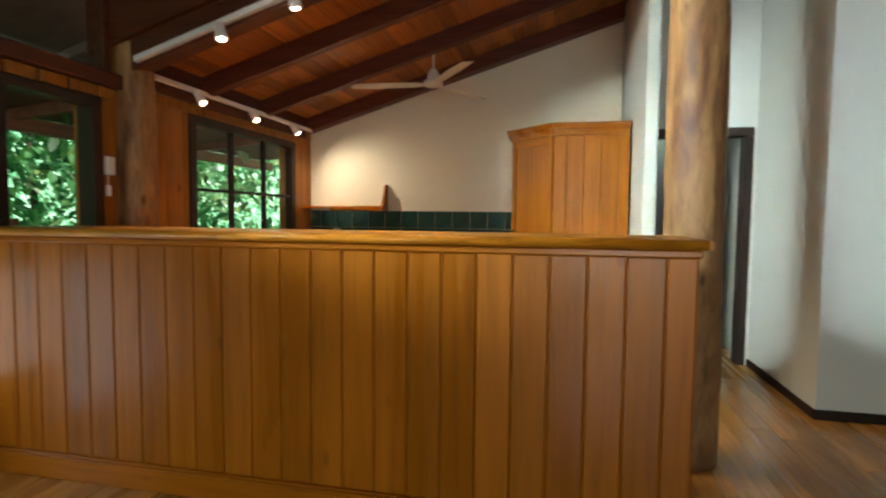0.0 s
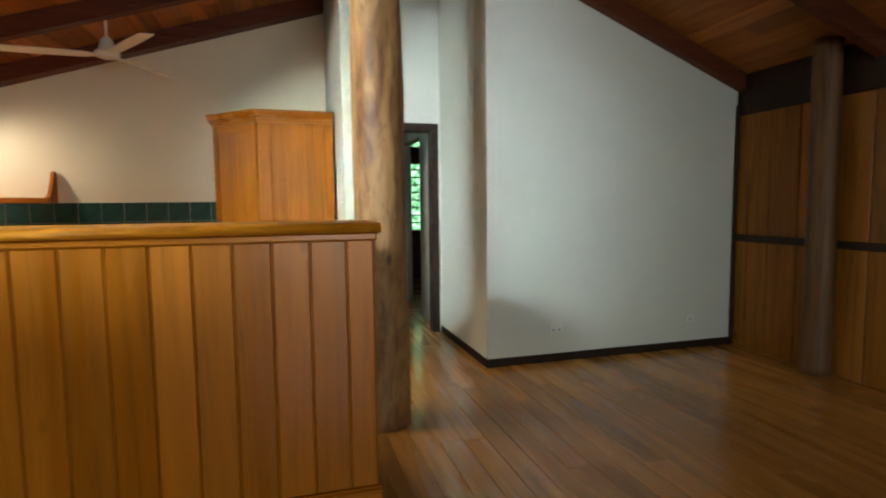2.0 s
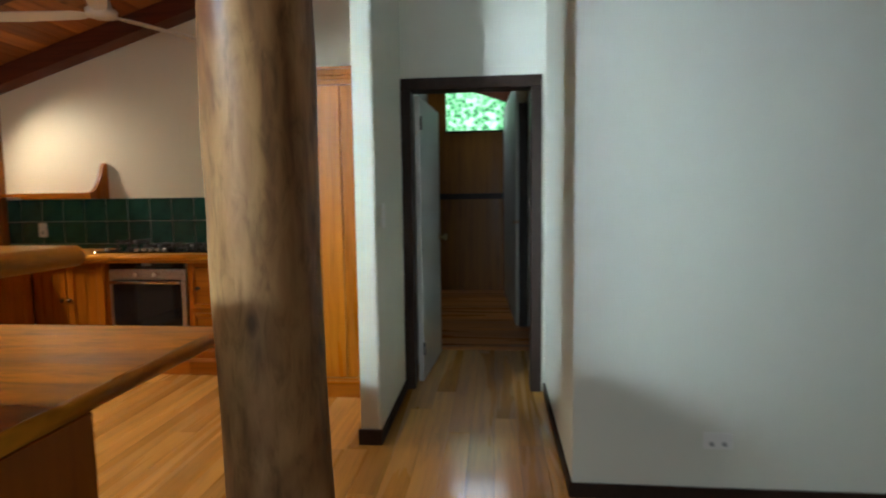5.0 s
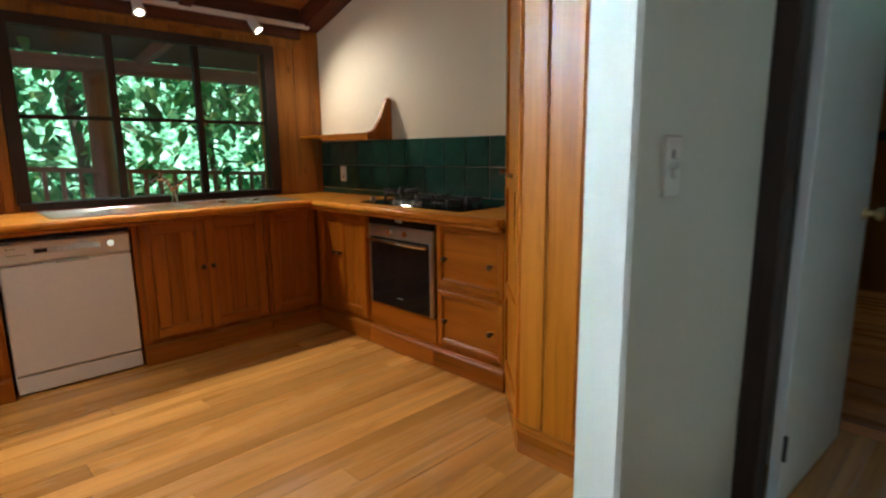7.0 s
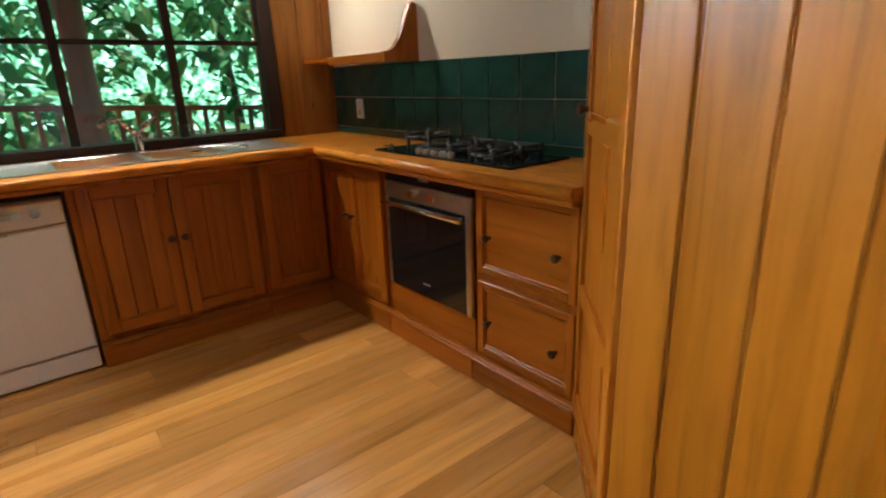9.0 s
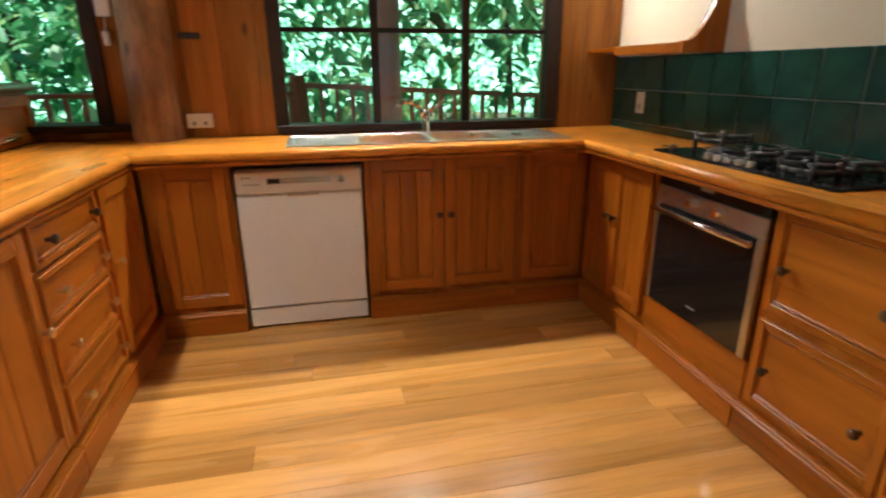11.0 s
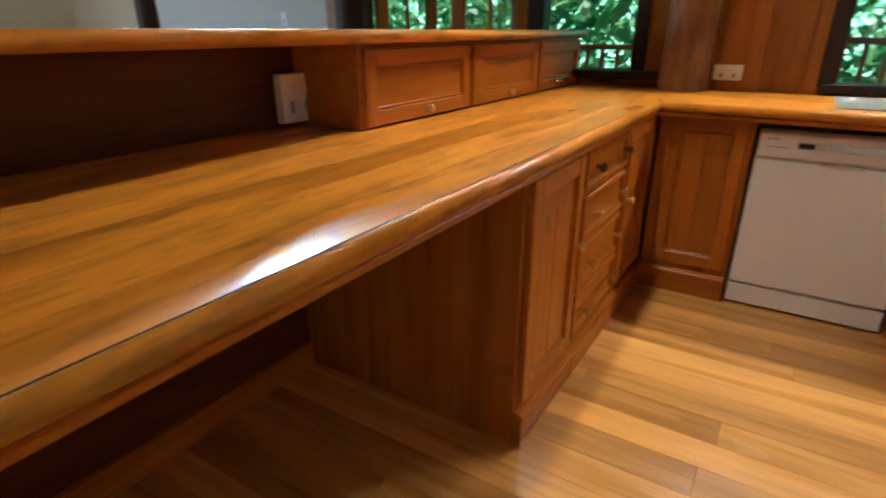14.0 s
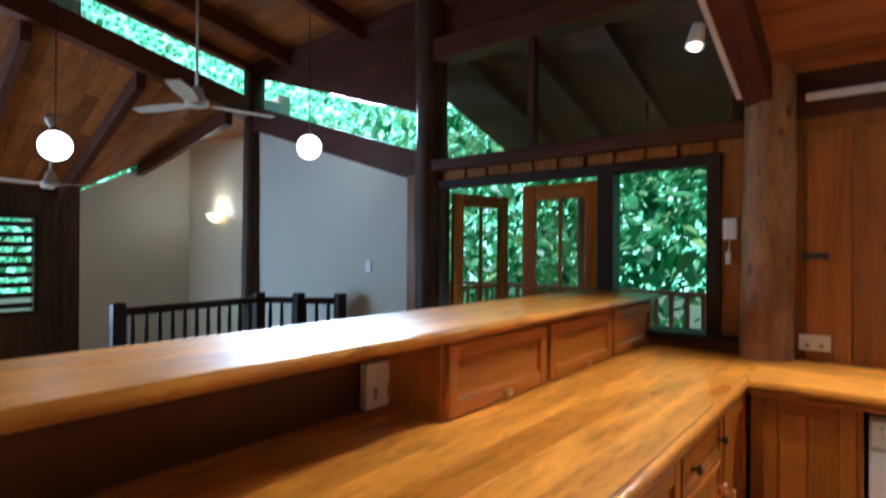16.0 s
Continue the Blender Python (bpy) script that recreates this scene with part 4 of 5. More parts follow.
# pantry in the corner, five sided
pn = thing("pantry", (0.0, 5.2, 0), "tall varnished pine corner pantry with cornice", "pantry")
PA, PB, PC = (-0.43, 5.27), (-0.04, 4.87), (0.605, 4.87)
foot = [(-0.43, YB - 0.002), PA, PB, PC, (0.605, YB - 0.002)]


def grown(d):
    return [(-0.43 - d, YB - 0.002), (PA[0] - d, PA[1] - 0.42 * d), (PB[0] - 0.42 * d, PB[1] - d), (0.605, PB[1] - d), (0.605, YB - 0.002)]


part("body", prism(bmesh.new(), foot, 2, 0, 2.03), PINE_Z, pn)
bm = prism(bmesh.new(), grown(0.012), 2, 0.0, 0.10)
prism(bm, grown(0.02), 2, 0.10, 0.113)
prism(bm, grown(0.012), 2, 0.113, 0.124)
prism(bm, grown(0.018), 2, 0.124, 0.132)
part("plinth", bm, PINE_X, pn)
bm = prism(bmesh.new(), grown(0.015), 2, 2.0, 2.03)
prism(bm, grown(0.03), 2, 2.03, 2.05)
prism(bm, grown(0.055), 2, 2.05, 2.085)
prism(bm, grown(0.065), 2, 2.085, 2.10)
part("cornice", bm, PINE_X, pn)
edges = (PB[0], 0.077, 0.222, 0.367, 0.512, PC[0])
for a, b in zip(edges, edges[1:]):
    bm = box(bmesh.new(), (a + 0.001, PB[1] - 0.012, 0.134), (b - 0.007, PB[1] - 0.0005, 1.998), 0.003)
    box(bm, (b - 0.006, PB[1] - 0.008, 0.134), (b - 0.001, PB[1] - 0.0005, 1.998), 0.002)
    part("board", bm, PINE_Z, pn)
# angled door, drawn in its own plane
dx, dy = PB[0] - PA[0], PB[1] - PA[1]
dl = math.hypot(dx, dy)
door = new("door")
door.parent = pn
door.location = Vector((PA[0], PA[1], 0.14)) - pn.location
door.rotation_euler = (0, 0, math.atan2(dy, dx))
part("panel", boxes(((0.06, -0.008, 0.07), (dl / 2 - 0.001, -0.001, 0.40)), ((dl / 2, -0.008, 0.07), (dl - 0.06, -0.001, 0.40)), ((0.06, -0.008, 0.99), (dl / 2 - 0.001, -0.001, 1.79)), ((dl / 2, -0.008, 0.99), (dl - 0.06, -0.001, 1.79)), ((0.06, -0.008, 0.46), (dl - 0.06, -0.001, 0.93))), PINE_Z, door, local=True)
for x in (0.004, dl - 0.06):
    part("stile", boxes(((x, -0.02, 0), (x + 0.056, -0.001, 1.85))), PINE_Z, door, local=True)
for z in (0.0, 0.40, 0.93, 1.785):
    part("rail", boxes(((0.06, -0.0195, z), (dl - 0.06, -0.001, z + 0.065))), PINE_X, door, local=True)
part("knob", lathe(bmesh.new(), [(0.010, 0), (0.008, 0.01), (0.017, 0.02), (0.017, 0.027), (0.004, 0.034)], 14, along((0.045, -0.02, 1.0), (0.045, -1, 1.0))), BRONZE, door, local=True)

# sink, tap, cooktop
sk = thing("sink", (-2.44, 4.43, 0.91), "stainless steel double sink with drainers", "sink")
sx0, sx1 = -2.68, -2.22
part("rim", boxes(((sx0, 3.70, 0.9105), (SX0, 5.17, 0.918)), ((SX1, 3.70, 0.9105), (sx1, 5.17, 0.918)), ((SX0, 4.42, 0.88), (SX1, 4.45, 0.917)), c=0.003), STEEL, sk)
for y0, y1 in ((3.70, SYa), (SYb, 5.17)):
    bm = box(bmesh.new(), (SX0, y0, 0.9105), (SX1, y1, 0.915), 0.002)
    for i in range(7):
        x = SX0 + 0.03 + i * 0.045
        box(bm, (x, y0 + 0.03, 0.915), (x + 0.018, y1 - 0.02, 0.9175), 0.0015)
    part("drainer", bm, STEEL, sk)
for y0, y1 in ((SYa, 4.42), (4.45, SYb)):
    part("bowl", boxes(((SX0, y0, 0.75), (SX1, y1, 0.755)), ((SX0, y0, 0.755), (SX0 + 0.004, y1, 0.912)), ((SX1 - 0.004, y0, 0.755), (SX1, y1, 0.912)), ((SX0 + 0.004, y0, 0.755), (SX1 - 0.004, y0 + 0.004, 0.912)), ((SX0 + 0.004, y1 - 0.004, 0.755), (SX1 - 0.004, y1, 0.912)), c=0), STEEL, sk)
for y in (4.66, 4.90):
    part("plug", lathe(bmesh.new(), [(0.03, 0.9175), (0.026, 0.928), (0.008, 0.932)], 16, Matrix.Translation((-2.36, y, 0))), CHROME, sk)
tp = thing("tap", (-2.65, 4.46, 0.918), "chrome single lever kitchen mixer tap", "tap")
part("body", lathe(bmesh.new(), [(0.027, 0), (0.027, 0.01), (0.02, 0.016), (0.02, 0.08), (0.016, 0.10)], 18, Matrix.Translation((-2.65, 4.46, 0.918))), CHROME, tp)
bm = bmesh.new()
pts = [(-2.65, 4.46, 0.985), (-2.63, 4.43, 1.04), (-2.60, 4.39, 1.078), (-2.565, 4.345, 1.092), (-2.54, 4.31, 1.09), (-2.525, 4.285, 1.07)]
for p, q in zip(pts, pts[1:]):
    rod(bm, p, q, 0.014, 14)
part("spout", bm, CHROME, tp)
part("lever", rod(bmesh.new(), (-2.65, 4.455, 1.015), (-2.63, 4.56, 1.092), 0.016, 14, 0.008), CHROME, tp)

ck = thing("cooktop", (-1.2, 5.45, 0.91), "black gas cooktop with cast iron trivets", "cooktop")
part("plate", boxes(((-1.70, 5.30, 0.9105), (-0.80, 5.66, 0.919)), c=0.004), BLACKGLASS, ck)
burners = [(-1.52, 5.50, 0.055), (-1.25, 5.56, 0.03), (-1.25, 5.40, 0.038), (-0.99, 5.56, 0.038), (-0.99, 5.40, 0.03)]
for x, y, r in burners:
    bu = part("burner", lathe(bmesh.new(), [(r, 0.919), (r, 0.928), (r * 0.75, 0.930), (r * 0.75, 0.938), (r * 0.2, 0.940)], 18, Matrix.Translation((x, y, 0))), IRON, ck)
    R, zz = r + 0.06, 0.958 + (0.03 if r > 0.05 else 0)
    bm = bmesh.new()
    for k in range(4):
        a = k * math.pi / 2 + math.pi / 4
        cx, sy = math.cos(a), math.sin(a)
        rod(bm, (x + cx * R, y + sy * R * 0.8, 0.919), (x + cx * R, y + sy * R * 0.8, zz + 0.014), 0.010, 8)
        rod(bm, (x + cx * R * 1.05, y + sy * R * 0.84, zz), (x + cx * r * 0.5, y + sy * r * 0.4, zz), 0.009, 8)
    for k in range(12):
        a, b = k * math.tau / 12, (k + 1) * math.tau / 12
        rod(bm, (x + math.cos(a) * R, y + math.sin(a) * R * 0.8, zz - 0.012), (x + math.cos(b) * R, y + math.sin(b) * R * 0.8, zz - 0.012), 0.007, 8)
    part("trivet", bm, IRON, ck)
for i in range(5):
    x = -1.37 + i * 0.055
    part("control_knob", lathe(bmesh.new(), [(0.018, 0.919), (0.016, 0.944), (0.012, 0.946)], 16, Matrix.Translation((x, 5.325, 0))), STEEL, ck)
part("control_knob", lathe(bmesh.new(), [(0.017, 0.919), (0.014, 0.944), (0.01, 0.946)], 16, Matrix.Translation((-1.64, 5.36, 0))), STEEL, ck)

# shelf on the end wall with shaped bracket
sh = thing("wall_shelf", (-2.2, 5.62, 1.33), "small timber corner shelf with a curved bracket end", "shelf")
part("board", boxes(((XL, 5.50, 1.345), (-1.88, YB - 0.001, 1.37)), c=0.005), PINE_X, sh)
part("edge_rail", boxes(((-2.45, 5.49, 1.325), (-1.88, 5.515, 1.372)), c=0.005), PINE_X, sh)
prof = [(5.49, 1.325), (5.49, 1.375)] + [(5.50 + 0.15 * u, 1.375 + 0.20 * u ** 2.2) for u in (0.2, 0.4, 0.6, 0.75, 0.88, 1.0)] + [(5.66, 1.60), (5.68, 1.615), (YB - 0.001, 1.605), (YB - 0.001, 1.325)]
part("bracket", prism(bmesh.new(), prof, 0, -1.88, -1.85), PINE_Z, sh)


# ---- tiles ----
sp = thing("splashback", (-1.6, YB, 0.91), "green glazed tile splashback with pale grout", "splashback", kind="structure")
part("grout", boxes(((XL, YB - 0.006, 0.911), (-0.44, YB - 0.0005, 1.325)), c=0), GROUT, sp)
TW, TH = 0.192, 0.187
tile = mesh_of("tile", boxes(((0, -0.006, 0), (TW - 0.005, 0, TH - 0.005)), c=0.0025), TILE)
for z in (0.955, 1.142):
    for i in range(-1, 12):
        a, b = max(XL + 0.004, -2.65 + i * TW), min(-0.442, -2.65 + (i + 1) * TW)
        o = new("tile", tile)
        o.parent = sp
        o.location = (a + 1.6, -0.006, z - 0.91)
        o.scale = ((b - a) / TW, 1, 1)
part("tile_strip", boxes(((XL, YB - 0.010, 0.912), (-0.44, YB - 0.0062, 0.95)), c=0.002), TILE, sp)


# ---- small wall things ----
def outlet(at, axis, out, w=0.115, h=0.07, label="white double power outlet on the wall", switches=2, proud=0.012):
    t = thing("power_outlet", at, label, "power outlet", "power outlets")
    x, y, z = at

    def bx(u0, u1, z0, z1, d0, d1):
        if axis == "x":
            return ((x + out * d0, y + u0, z + z0), (x + out * d1, y + u1, z + z1))
        return ((x + u0, y + out * d0, z + z0), (x + u1, y + out * d1, z + z1))
    part("plate", boxes(bx(-w / 2, w / 2, -h / 2, h / 2, 0.0005, proud), c=0.003), PLASTIC, t)
    for i in range(switches):
        u = (i - (switches - 1) / 2) * w * 0.45
        part("switch", boxes(bx(u - 0.006, u + 0.006, h * 0.1, h * 0.32, proud, proud + 0.004), c=0.001), PLASTIC, t)
        part("socket", boxes(bx(u - 0.009, u + 0.009, -h * 0.3, -h * 0.05, proud, proud + 0.0006), c=0), GREYPRINT, t)
    return t


outlet((2.24, 3.77, 0.27), "y", -1)
outlet((3.53, 3.77, 0.27), "y", -1, 0.09, 0.07, "small white wall socket", 1)
outlet((-2.455, YB - 0.012, 1.07), "y", -1, 0.075, 0.12, "white power outlet on the green tiles", 1)
outlet((XL, 3.235, 1.0), "x", 1, 0.13, 0.075, proud=0.03)
outlet((-0.81, 2.165, 1.0), "y", 1, 0.14, 0.15, "white double power outlet block under the bar top", 2, 0.035)
outlet((-2.88, -0.1, 1.3), "x", 1, 0.07, 0.1, "small switch plate on the white wall", 1)
sw = thing("light_switch", (0.72, 4.375, 1.2), "white light switch plate with two rockers", "light switch")
part("plate", boxes(((0.7205, 4.335, 1.135), (0.730, 4.415, 1.265)), c=0.003), PLASTIC, sw)
for z in (1.175, 1.215):
    part("rocker", boxes(((0.730, 4.362, z), (0.738, 4.388, z + 0.022)), c=0.003), PLASTIC, sw)
ph = thing("wall_control", (XL, 2.86, 1.57), "white wall control box with a hanging remote", "wall control")
part("box", boxes(((XL, 2.825, 1.515), (XL + 0.03, 2.895, 1.63)), c=0.006), PLASTIC, ph)
part("remote", boxes(((XL, 2.835, 1.38), (XL + 0.025, 2.865, 1.45)), c=0.006), PLASTIC, ph)
part("cord", rod(bmesh.new(), (XL + 0.008, 2.85, 1.45), (XL + 0.008, 2.855, 1.515), 0.003, 8), PLASTIC, ph)
solid("wall_plate", boxes(((XL + 0.0005, 3.18, 1.415), (XL + 0.012, 3.29, 1.445)), c=0.004), IRON, "black metal plate on the timber wall", "plate")
al = thing("appliance_lead", (-0.87, 2.19, 0.93), "white plug hanging at the outlet block", "plug")
part("plug", boxes(((-0.885, 2.17, 0.912), (-0.855, 2.2, 0.935)), c=0.004), PLASTIC, al)


# ---- lights ----
def spot_head(track, at, aim, n, cone=88, blend=0.6):
    p = Vector(at)
    d = (Vector(aim) - p).normalized()
    m = along(p - d * 0.05, p + d)
    head = part("lamp_head", lathe(bmesh.new(), [(0.012, -0.02), (0.028, -0.01), (0.034, 0.05), (0.04, 0.085)], 20, m), PLASTIC, track)
    part("bulb", lathe(bmesh.new(), [(0.024, 0.0855), (0.020, 0.091), (0.008, 0.093)], 18, m), BULB, head)
    part("arm", rod(bmesh.new(), p - d * 0.05, (p.x, p.y, p.z + 0.07), 0.008, 10), PLASTIC, track)
    lamp("spot_light", "SPOT", look(p + d * 0.055, p + d), n, WARM, cone=cone, blend=blend, radius=0.035)


tr = thing("track_light", (-2.66, 4.4, 2.16), "white track light with three lit spot heads", "track light")
part("track", boxes(((-2.735, 3.2, 2.19), (-2.70, 5.60, 2.225)), c=0.004), PLASTIC, tr)
for y, aim, power, cone, blend in ((3.62, (-1.35, 3.75, 0.0), 82, 92, 0.6), (4.36, (-1.2, 4.3, 0.0), 82, 92, 0.6), (5.13, (-1.85, 5.6, 0.9), 44, 135, 1.0)):
    spot_head(tr, (-2.66, y, 2.14), aim, power, cone, blend)
tr = thing("track_light", (-2.0, 3.09, 2.4), "white sloping track light on the rafter, two heads assumed", "track light")
xa, xb = -2.62, 0.26
bm = prism(bmesh.new(), [(xa, roof_kitchen(xa) - 0.16), (xb, roof_kitchen(xb) - 0.16), (xb, roof_kitchen(xb) - 0.125), (xa, roof_kitchen(xa) - 0.125)], 1, 2.915, 2.9495)
part("track", bm, PLASTIC, tr)
# heads at -0.3 and 0.15 are unseen, added to brighten the worktop
for x, aim, power in ((-1.98, (-1.6, 2.75, 0.9), 45), (-1.5, (-1.3, 3.3, 0.5), 34), (-0.3, (-0.75, 2.85, 0.9), 34), (0.15, (0.05, 2.75, 0.9), 28)):
    spot_head(tr, (x, 2.88, roof_kitchen(x) - 0.235), aim, power)


def globe(x, y, z, top, label):
    g = thing("pendant_lamp", (x, y, z), label, "pendant lamp", "opal globe pendants")
    part("globe", lathe(bmesh.new(), [(0.1 * math.sin(t * math.pi / 12) + 0.001, z - 0.1 * math.cos(t * math.pi / 12)) for t in range(13)], 24, Matrix.Translation((x, y, 0))), GLOBE, g)
    part("cap", lathe(bmesh.new(), [(0.035, z + 0.095), (0.03, z + 0.12), (0.008, z + 0.13)], 16, Matrix.Translation((x, y, 0))), BRONZE, g)
    part("cord", rod(bmesh.new(), (x, y, z + 0.12), (x, y, top), 0.004, 8), GAP, g)


globe(-2.33, -0.25, 2.31, roof_living(-2.33), "lit white globe pendant near the white wall")
globe(-0.70, -0.87, 2.145, roof_living(-0.7), "lit white globe pendant over the stair")
dl2 = thing("deck_lamp", (-4.0, 1.9, 2.4), "round yellow lit deck lamp under the soffit", "ceiling lamp")
part("shade", lathe(bmesh.new(), [(0.09 * math.sin(t * math.pi / 10) + 0.001, 2.28 - 0.07 * math.cos(t * math.pi / 10)) for t in range(11)], 20, Matrix.Translation((-4.0, 2.0, 0))), SCONCE, dl2)
part("stem", rod(bmesh.new(), (-4.0, 2.0, 2.34), (-4.0, 2.0, 2.80), 0.012, 10), BRONZE, dl2)
sc = thing("wall_lamp", (-3.3, -3.46, 1.88), "glowing bowl wall lamp on the cream wall", "wall lamp")
bm = bmesh.new()
lathe(bm, [(0.02, 1.80), (0.08, 1.84), (0.12, 1.90), (0.125, 1.92)], 20, Matrix.Translation((-3.20, -3.46, 0)))
part("bowl", bm, SCONCE, sc)
part("stem", rod(bmesh.new(), (-3.3, -3.46, 1.80), (-3.20, -3.46, 1.81), 0.014, 10), BRASS, sc)
lamp("wall_lamp_light", "POINT", Matrix.Translation((-3.17, -3.46, 1.97)), 4, WARM, radius=0.06)


def fan(x, y, z, top, turn, label, span=0.62):
    f = thing("ceiling_fan", (x, y, z), label, "ceiling fan", "white ceiling fans")
    part("rod", rod(bmesh.new(), (x, y, z + 0.05), (x, y, top), 0.011, 10), FANWHITE, f)
    part("canopy", lathe(bmesh.new(), [(0.02, top - 0.10), (0.055, top - 0.04), (0.055, top + 0.02)], 18, Matrix.Translation((x, y, 0))), FANWHITE, f)
    part("motor", lathe(bmesh.new(), [(0.03, z - 0.05), (0.085, z - 0.035), (0.09, z), (0.06, z + 0.02), (0.045, z + 0.09), (0.02, z + 0.12)], 22, Matrix.Translation((x, y, 0))), FANWHITE, f)
    for k in range(3):
        bm = bmesh.new()
        prism(bm, [(0.07, -0.02), (0.16, -0.055), (span * 0.7, -0.065), (span, -0.05), (span, 0.05), (span * 0.7, 0.06), (0.16, 0.05), (0.07, 0.02)], 2, -0.003, 0.003)
        bmesh.ops.transform(bm, matrix=Matrix.Translation((x, y, z - 0.02)) @ Matrix.Rotation(turn + k * math.tau / 3, 4, "Z") @ Matrix.Rotation(radians(8), 4, "X"), verts=bm.verts[:])
        part("blade", bm, FANWHITE, f)


fan(-1.13, 4.80, 2.49, roof_kitchen(-1.13), radians(183), "white three blade ceiling fan in the kitchen", 0.78)
fan(-1.57, -0.66, 2.60, roof_living(-1.57), radians(50), "white three blade ceiling fan in the living room")
fan(-1.25, -3.1, 2.12, lower_roof(-1.25, -3.1), radians(20), "white ceiling fan beyond the stair", 0.5)

# ---- stair balustrade ----
sb = thing("stair_balustrade", (-1.9, -0.8, 0), "dark turned timber balustrade round the stair", "balustrade")
A, B, C = (-1.08, -0.83), (-2.32, -0.98), (-2.74, -0.33)
for p in (A, B, (-2.53, -0.66), C):
    part("newel", boxes(((p[0] - 0.045, p[1] - 0.045, 0), (p[0] + 0.045, p[1] + 0.045, 1.05)), c=0.01), DARK_Z, sb)
for p, q in ((A, B), (B, C)):
    for name, z, r in (("handrail", 0.98, 0.03), ("bottom_rail", 0.12, 0.022)):
        part(name, rod(bmesh.new(), (*p, z), (*q, z), r, 8), DARK_Y, sb)
    L = math.dist(p, q)
    k = int(L / 0.10)
    for i in range(1, k):
        x, y = p[0] + (q[0] - p[0]) * i / k, p[1] + (q[1] - p[1]) * i / k
        part("baluster", lathe(bmesh.new(), [(0.013, 0.12), (0.02, 0.35), (0.014, 0.55), (0.018, 0.8), (0.013, 0.97)], 8, Matrix.Translation((x, y, 0))), DARK_Z, sb)

# far south window in the dark wall
w3 = thing("window_3", (-1.1, -4.4, 0.7), "dark framed window with louvre bars", "window", kind="structure")
part("window_frame", boxes(((-1.46, -4.40, 0.66), (-1.42, -4.36, 1.84)), ((-0.64, -4.40, 0.66), (-0.60, -4.36, 1.84)), ((-1.42, -4.40, 1.80), (-0.64, -4.36, 1.84)), ((-1.42, -4.40, 0.66), (-0.64, -4.36, 0.70)), ((-1.06, -4.395, 0.7), (-1.03, -4.365, 1.8))), DARK_Z, w3)

for i in range(9):
    part("louvre", boxes(((-1.41, -4.40, 0.74 + i * 0.12), (-0.65, -4.37, 0.80 + i * 0.12)), c=0.002), DARK_Y, w3)

# ---- hall door, frames, skirtings ----
df = thing("door_2", (1.17, 5.05, 0), "dark stained door frame of the hall", "door frame", kind="structure")
part("jamb", boxes(((DX0 - 0.07, 5.03, 0), (DX0, 5.17, DZ)), c=0.004), DARK_Z, df)
part("jamb", boxes(((DX1, 5.03, 0), (DX1 + 0.07, 5.17, DZ)), c=0.004), DARK_Z, df)
part("head", boxes(((DX0 - 0.07, 5.028, DZ), (DX1 + 0.07, 5.172, DZ + 0.075)), c=0.004), DARK_Y, df)
dr = thing("door_leaf", (DX0 + 0.005, 5.17, 0), "white panel door standing open into the far room", "door")
dr.rotation_euler = (0, 0, radians(86))
part("leaf", boxes(((0, -0.036, 0.012), (0.74, 0, DZ - 0.01)), c=0.003), DOORWHITE, dr, local=True)
for z in (0.2, 1.75):
    part("hinge", rod(bmesh.new(), (0, -0.042, z), (0, -0.042, z + 0.09), 0.007, 10), IRON, dr, local=True)
part("handle", lathe(bmesh.new(), [(0.026, 0), (0.026, 0.006), (0.010, 0.01), (0.010, 0.035), (0.026, 0.045), (0.026, 0.06), (0.01, 0.066)], 16, along((0.68, -0.036, 0.98), (0.68, -1, 0.98))), BRASS, dr, local=True)
d2 = thing("door_leaf", (1.6, 6.89, 0), "dark stained door edge beside the partition", "door")
part("leaf", boxes(((1.56, 6.86, 0), (1.648, 6.915, 2.2)), c=0.004), DARK_Z, d2)
part("handle", lathe(bmesh.new(), [(0.022, 0), (0.008, 0.01), (0.008, 0.03), (0.022, 0.04), (0.018, 0.055)], 14, along((1.56, 6.88, 1.05), (0.5, 6.88, 1.05))), BRASS, d2)
w4 = thing("window_4", (1.1, 9.0, 2.19), "high fixed window of the far room", "window", kind="structure")
part("window_frame", boxes(((0.66, 8.98, 2.19), (1.55, 9.08, 2.215)), ((1.1, 9.0, 2.215), (1.12, 9.06, 2.2155))), DARK_Y, w4)
setting("roof_edge_far_room", prism(bmesh.new(), [(0.60, 2.88), (1.7, 2.50), (1.7, 3.6), (0.6, 3.6)], 1, 8.9, 8.98), RAFTER_X, "dark raking roof edge of the far room", "wall")

sk_ = thing("baseboard", (1.65, 3.77, 0), "dark stained skirting board", "baseboard", kind="structure")
for a, b in (((1.637, 3.757, 0), (XR, 3.7695, 0.065)), ((1.637, 3.7695, 0), (1.6495, 5.03, 0.065)), ((0.7205, 4.19, 0), (0.733, 5.03, 0.065)), ((0.607, 4.187, 0), (0.733, 4.1995, 0.085)), ((0.607, 4.1995, 0), (0.6195, 4.85, 0.065))):
    part("board", boxes((a, b), c=0.003), DARK_Y, sk_)
cr = setting("trim", prism(bmesh.new(), [(1.65, roof_east(1.65) - 0.05), (XR, roof_east(XR) - 0.05), (XR, roof_east(XR) - 0.003), (1.65, roof_east(1.65) - 0.003)], 1, 3.755, 3.7695), DARK_Y, "dark cover strip along the sloping ceiling", "trim")

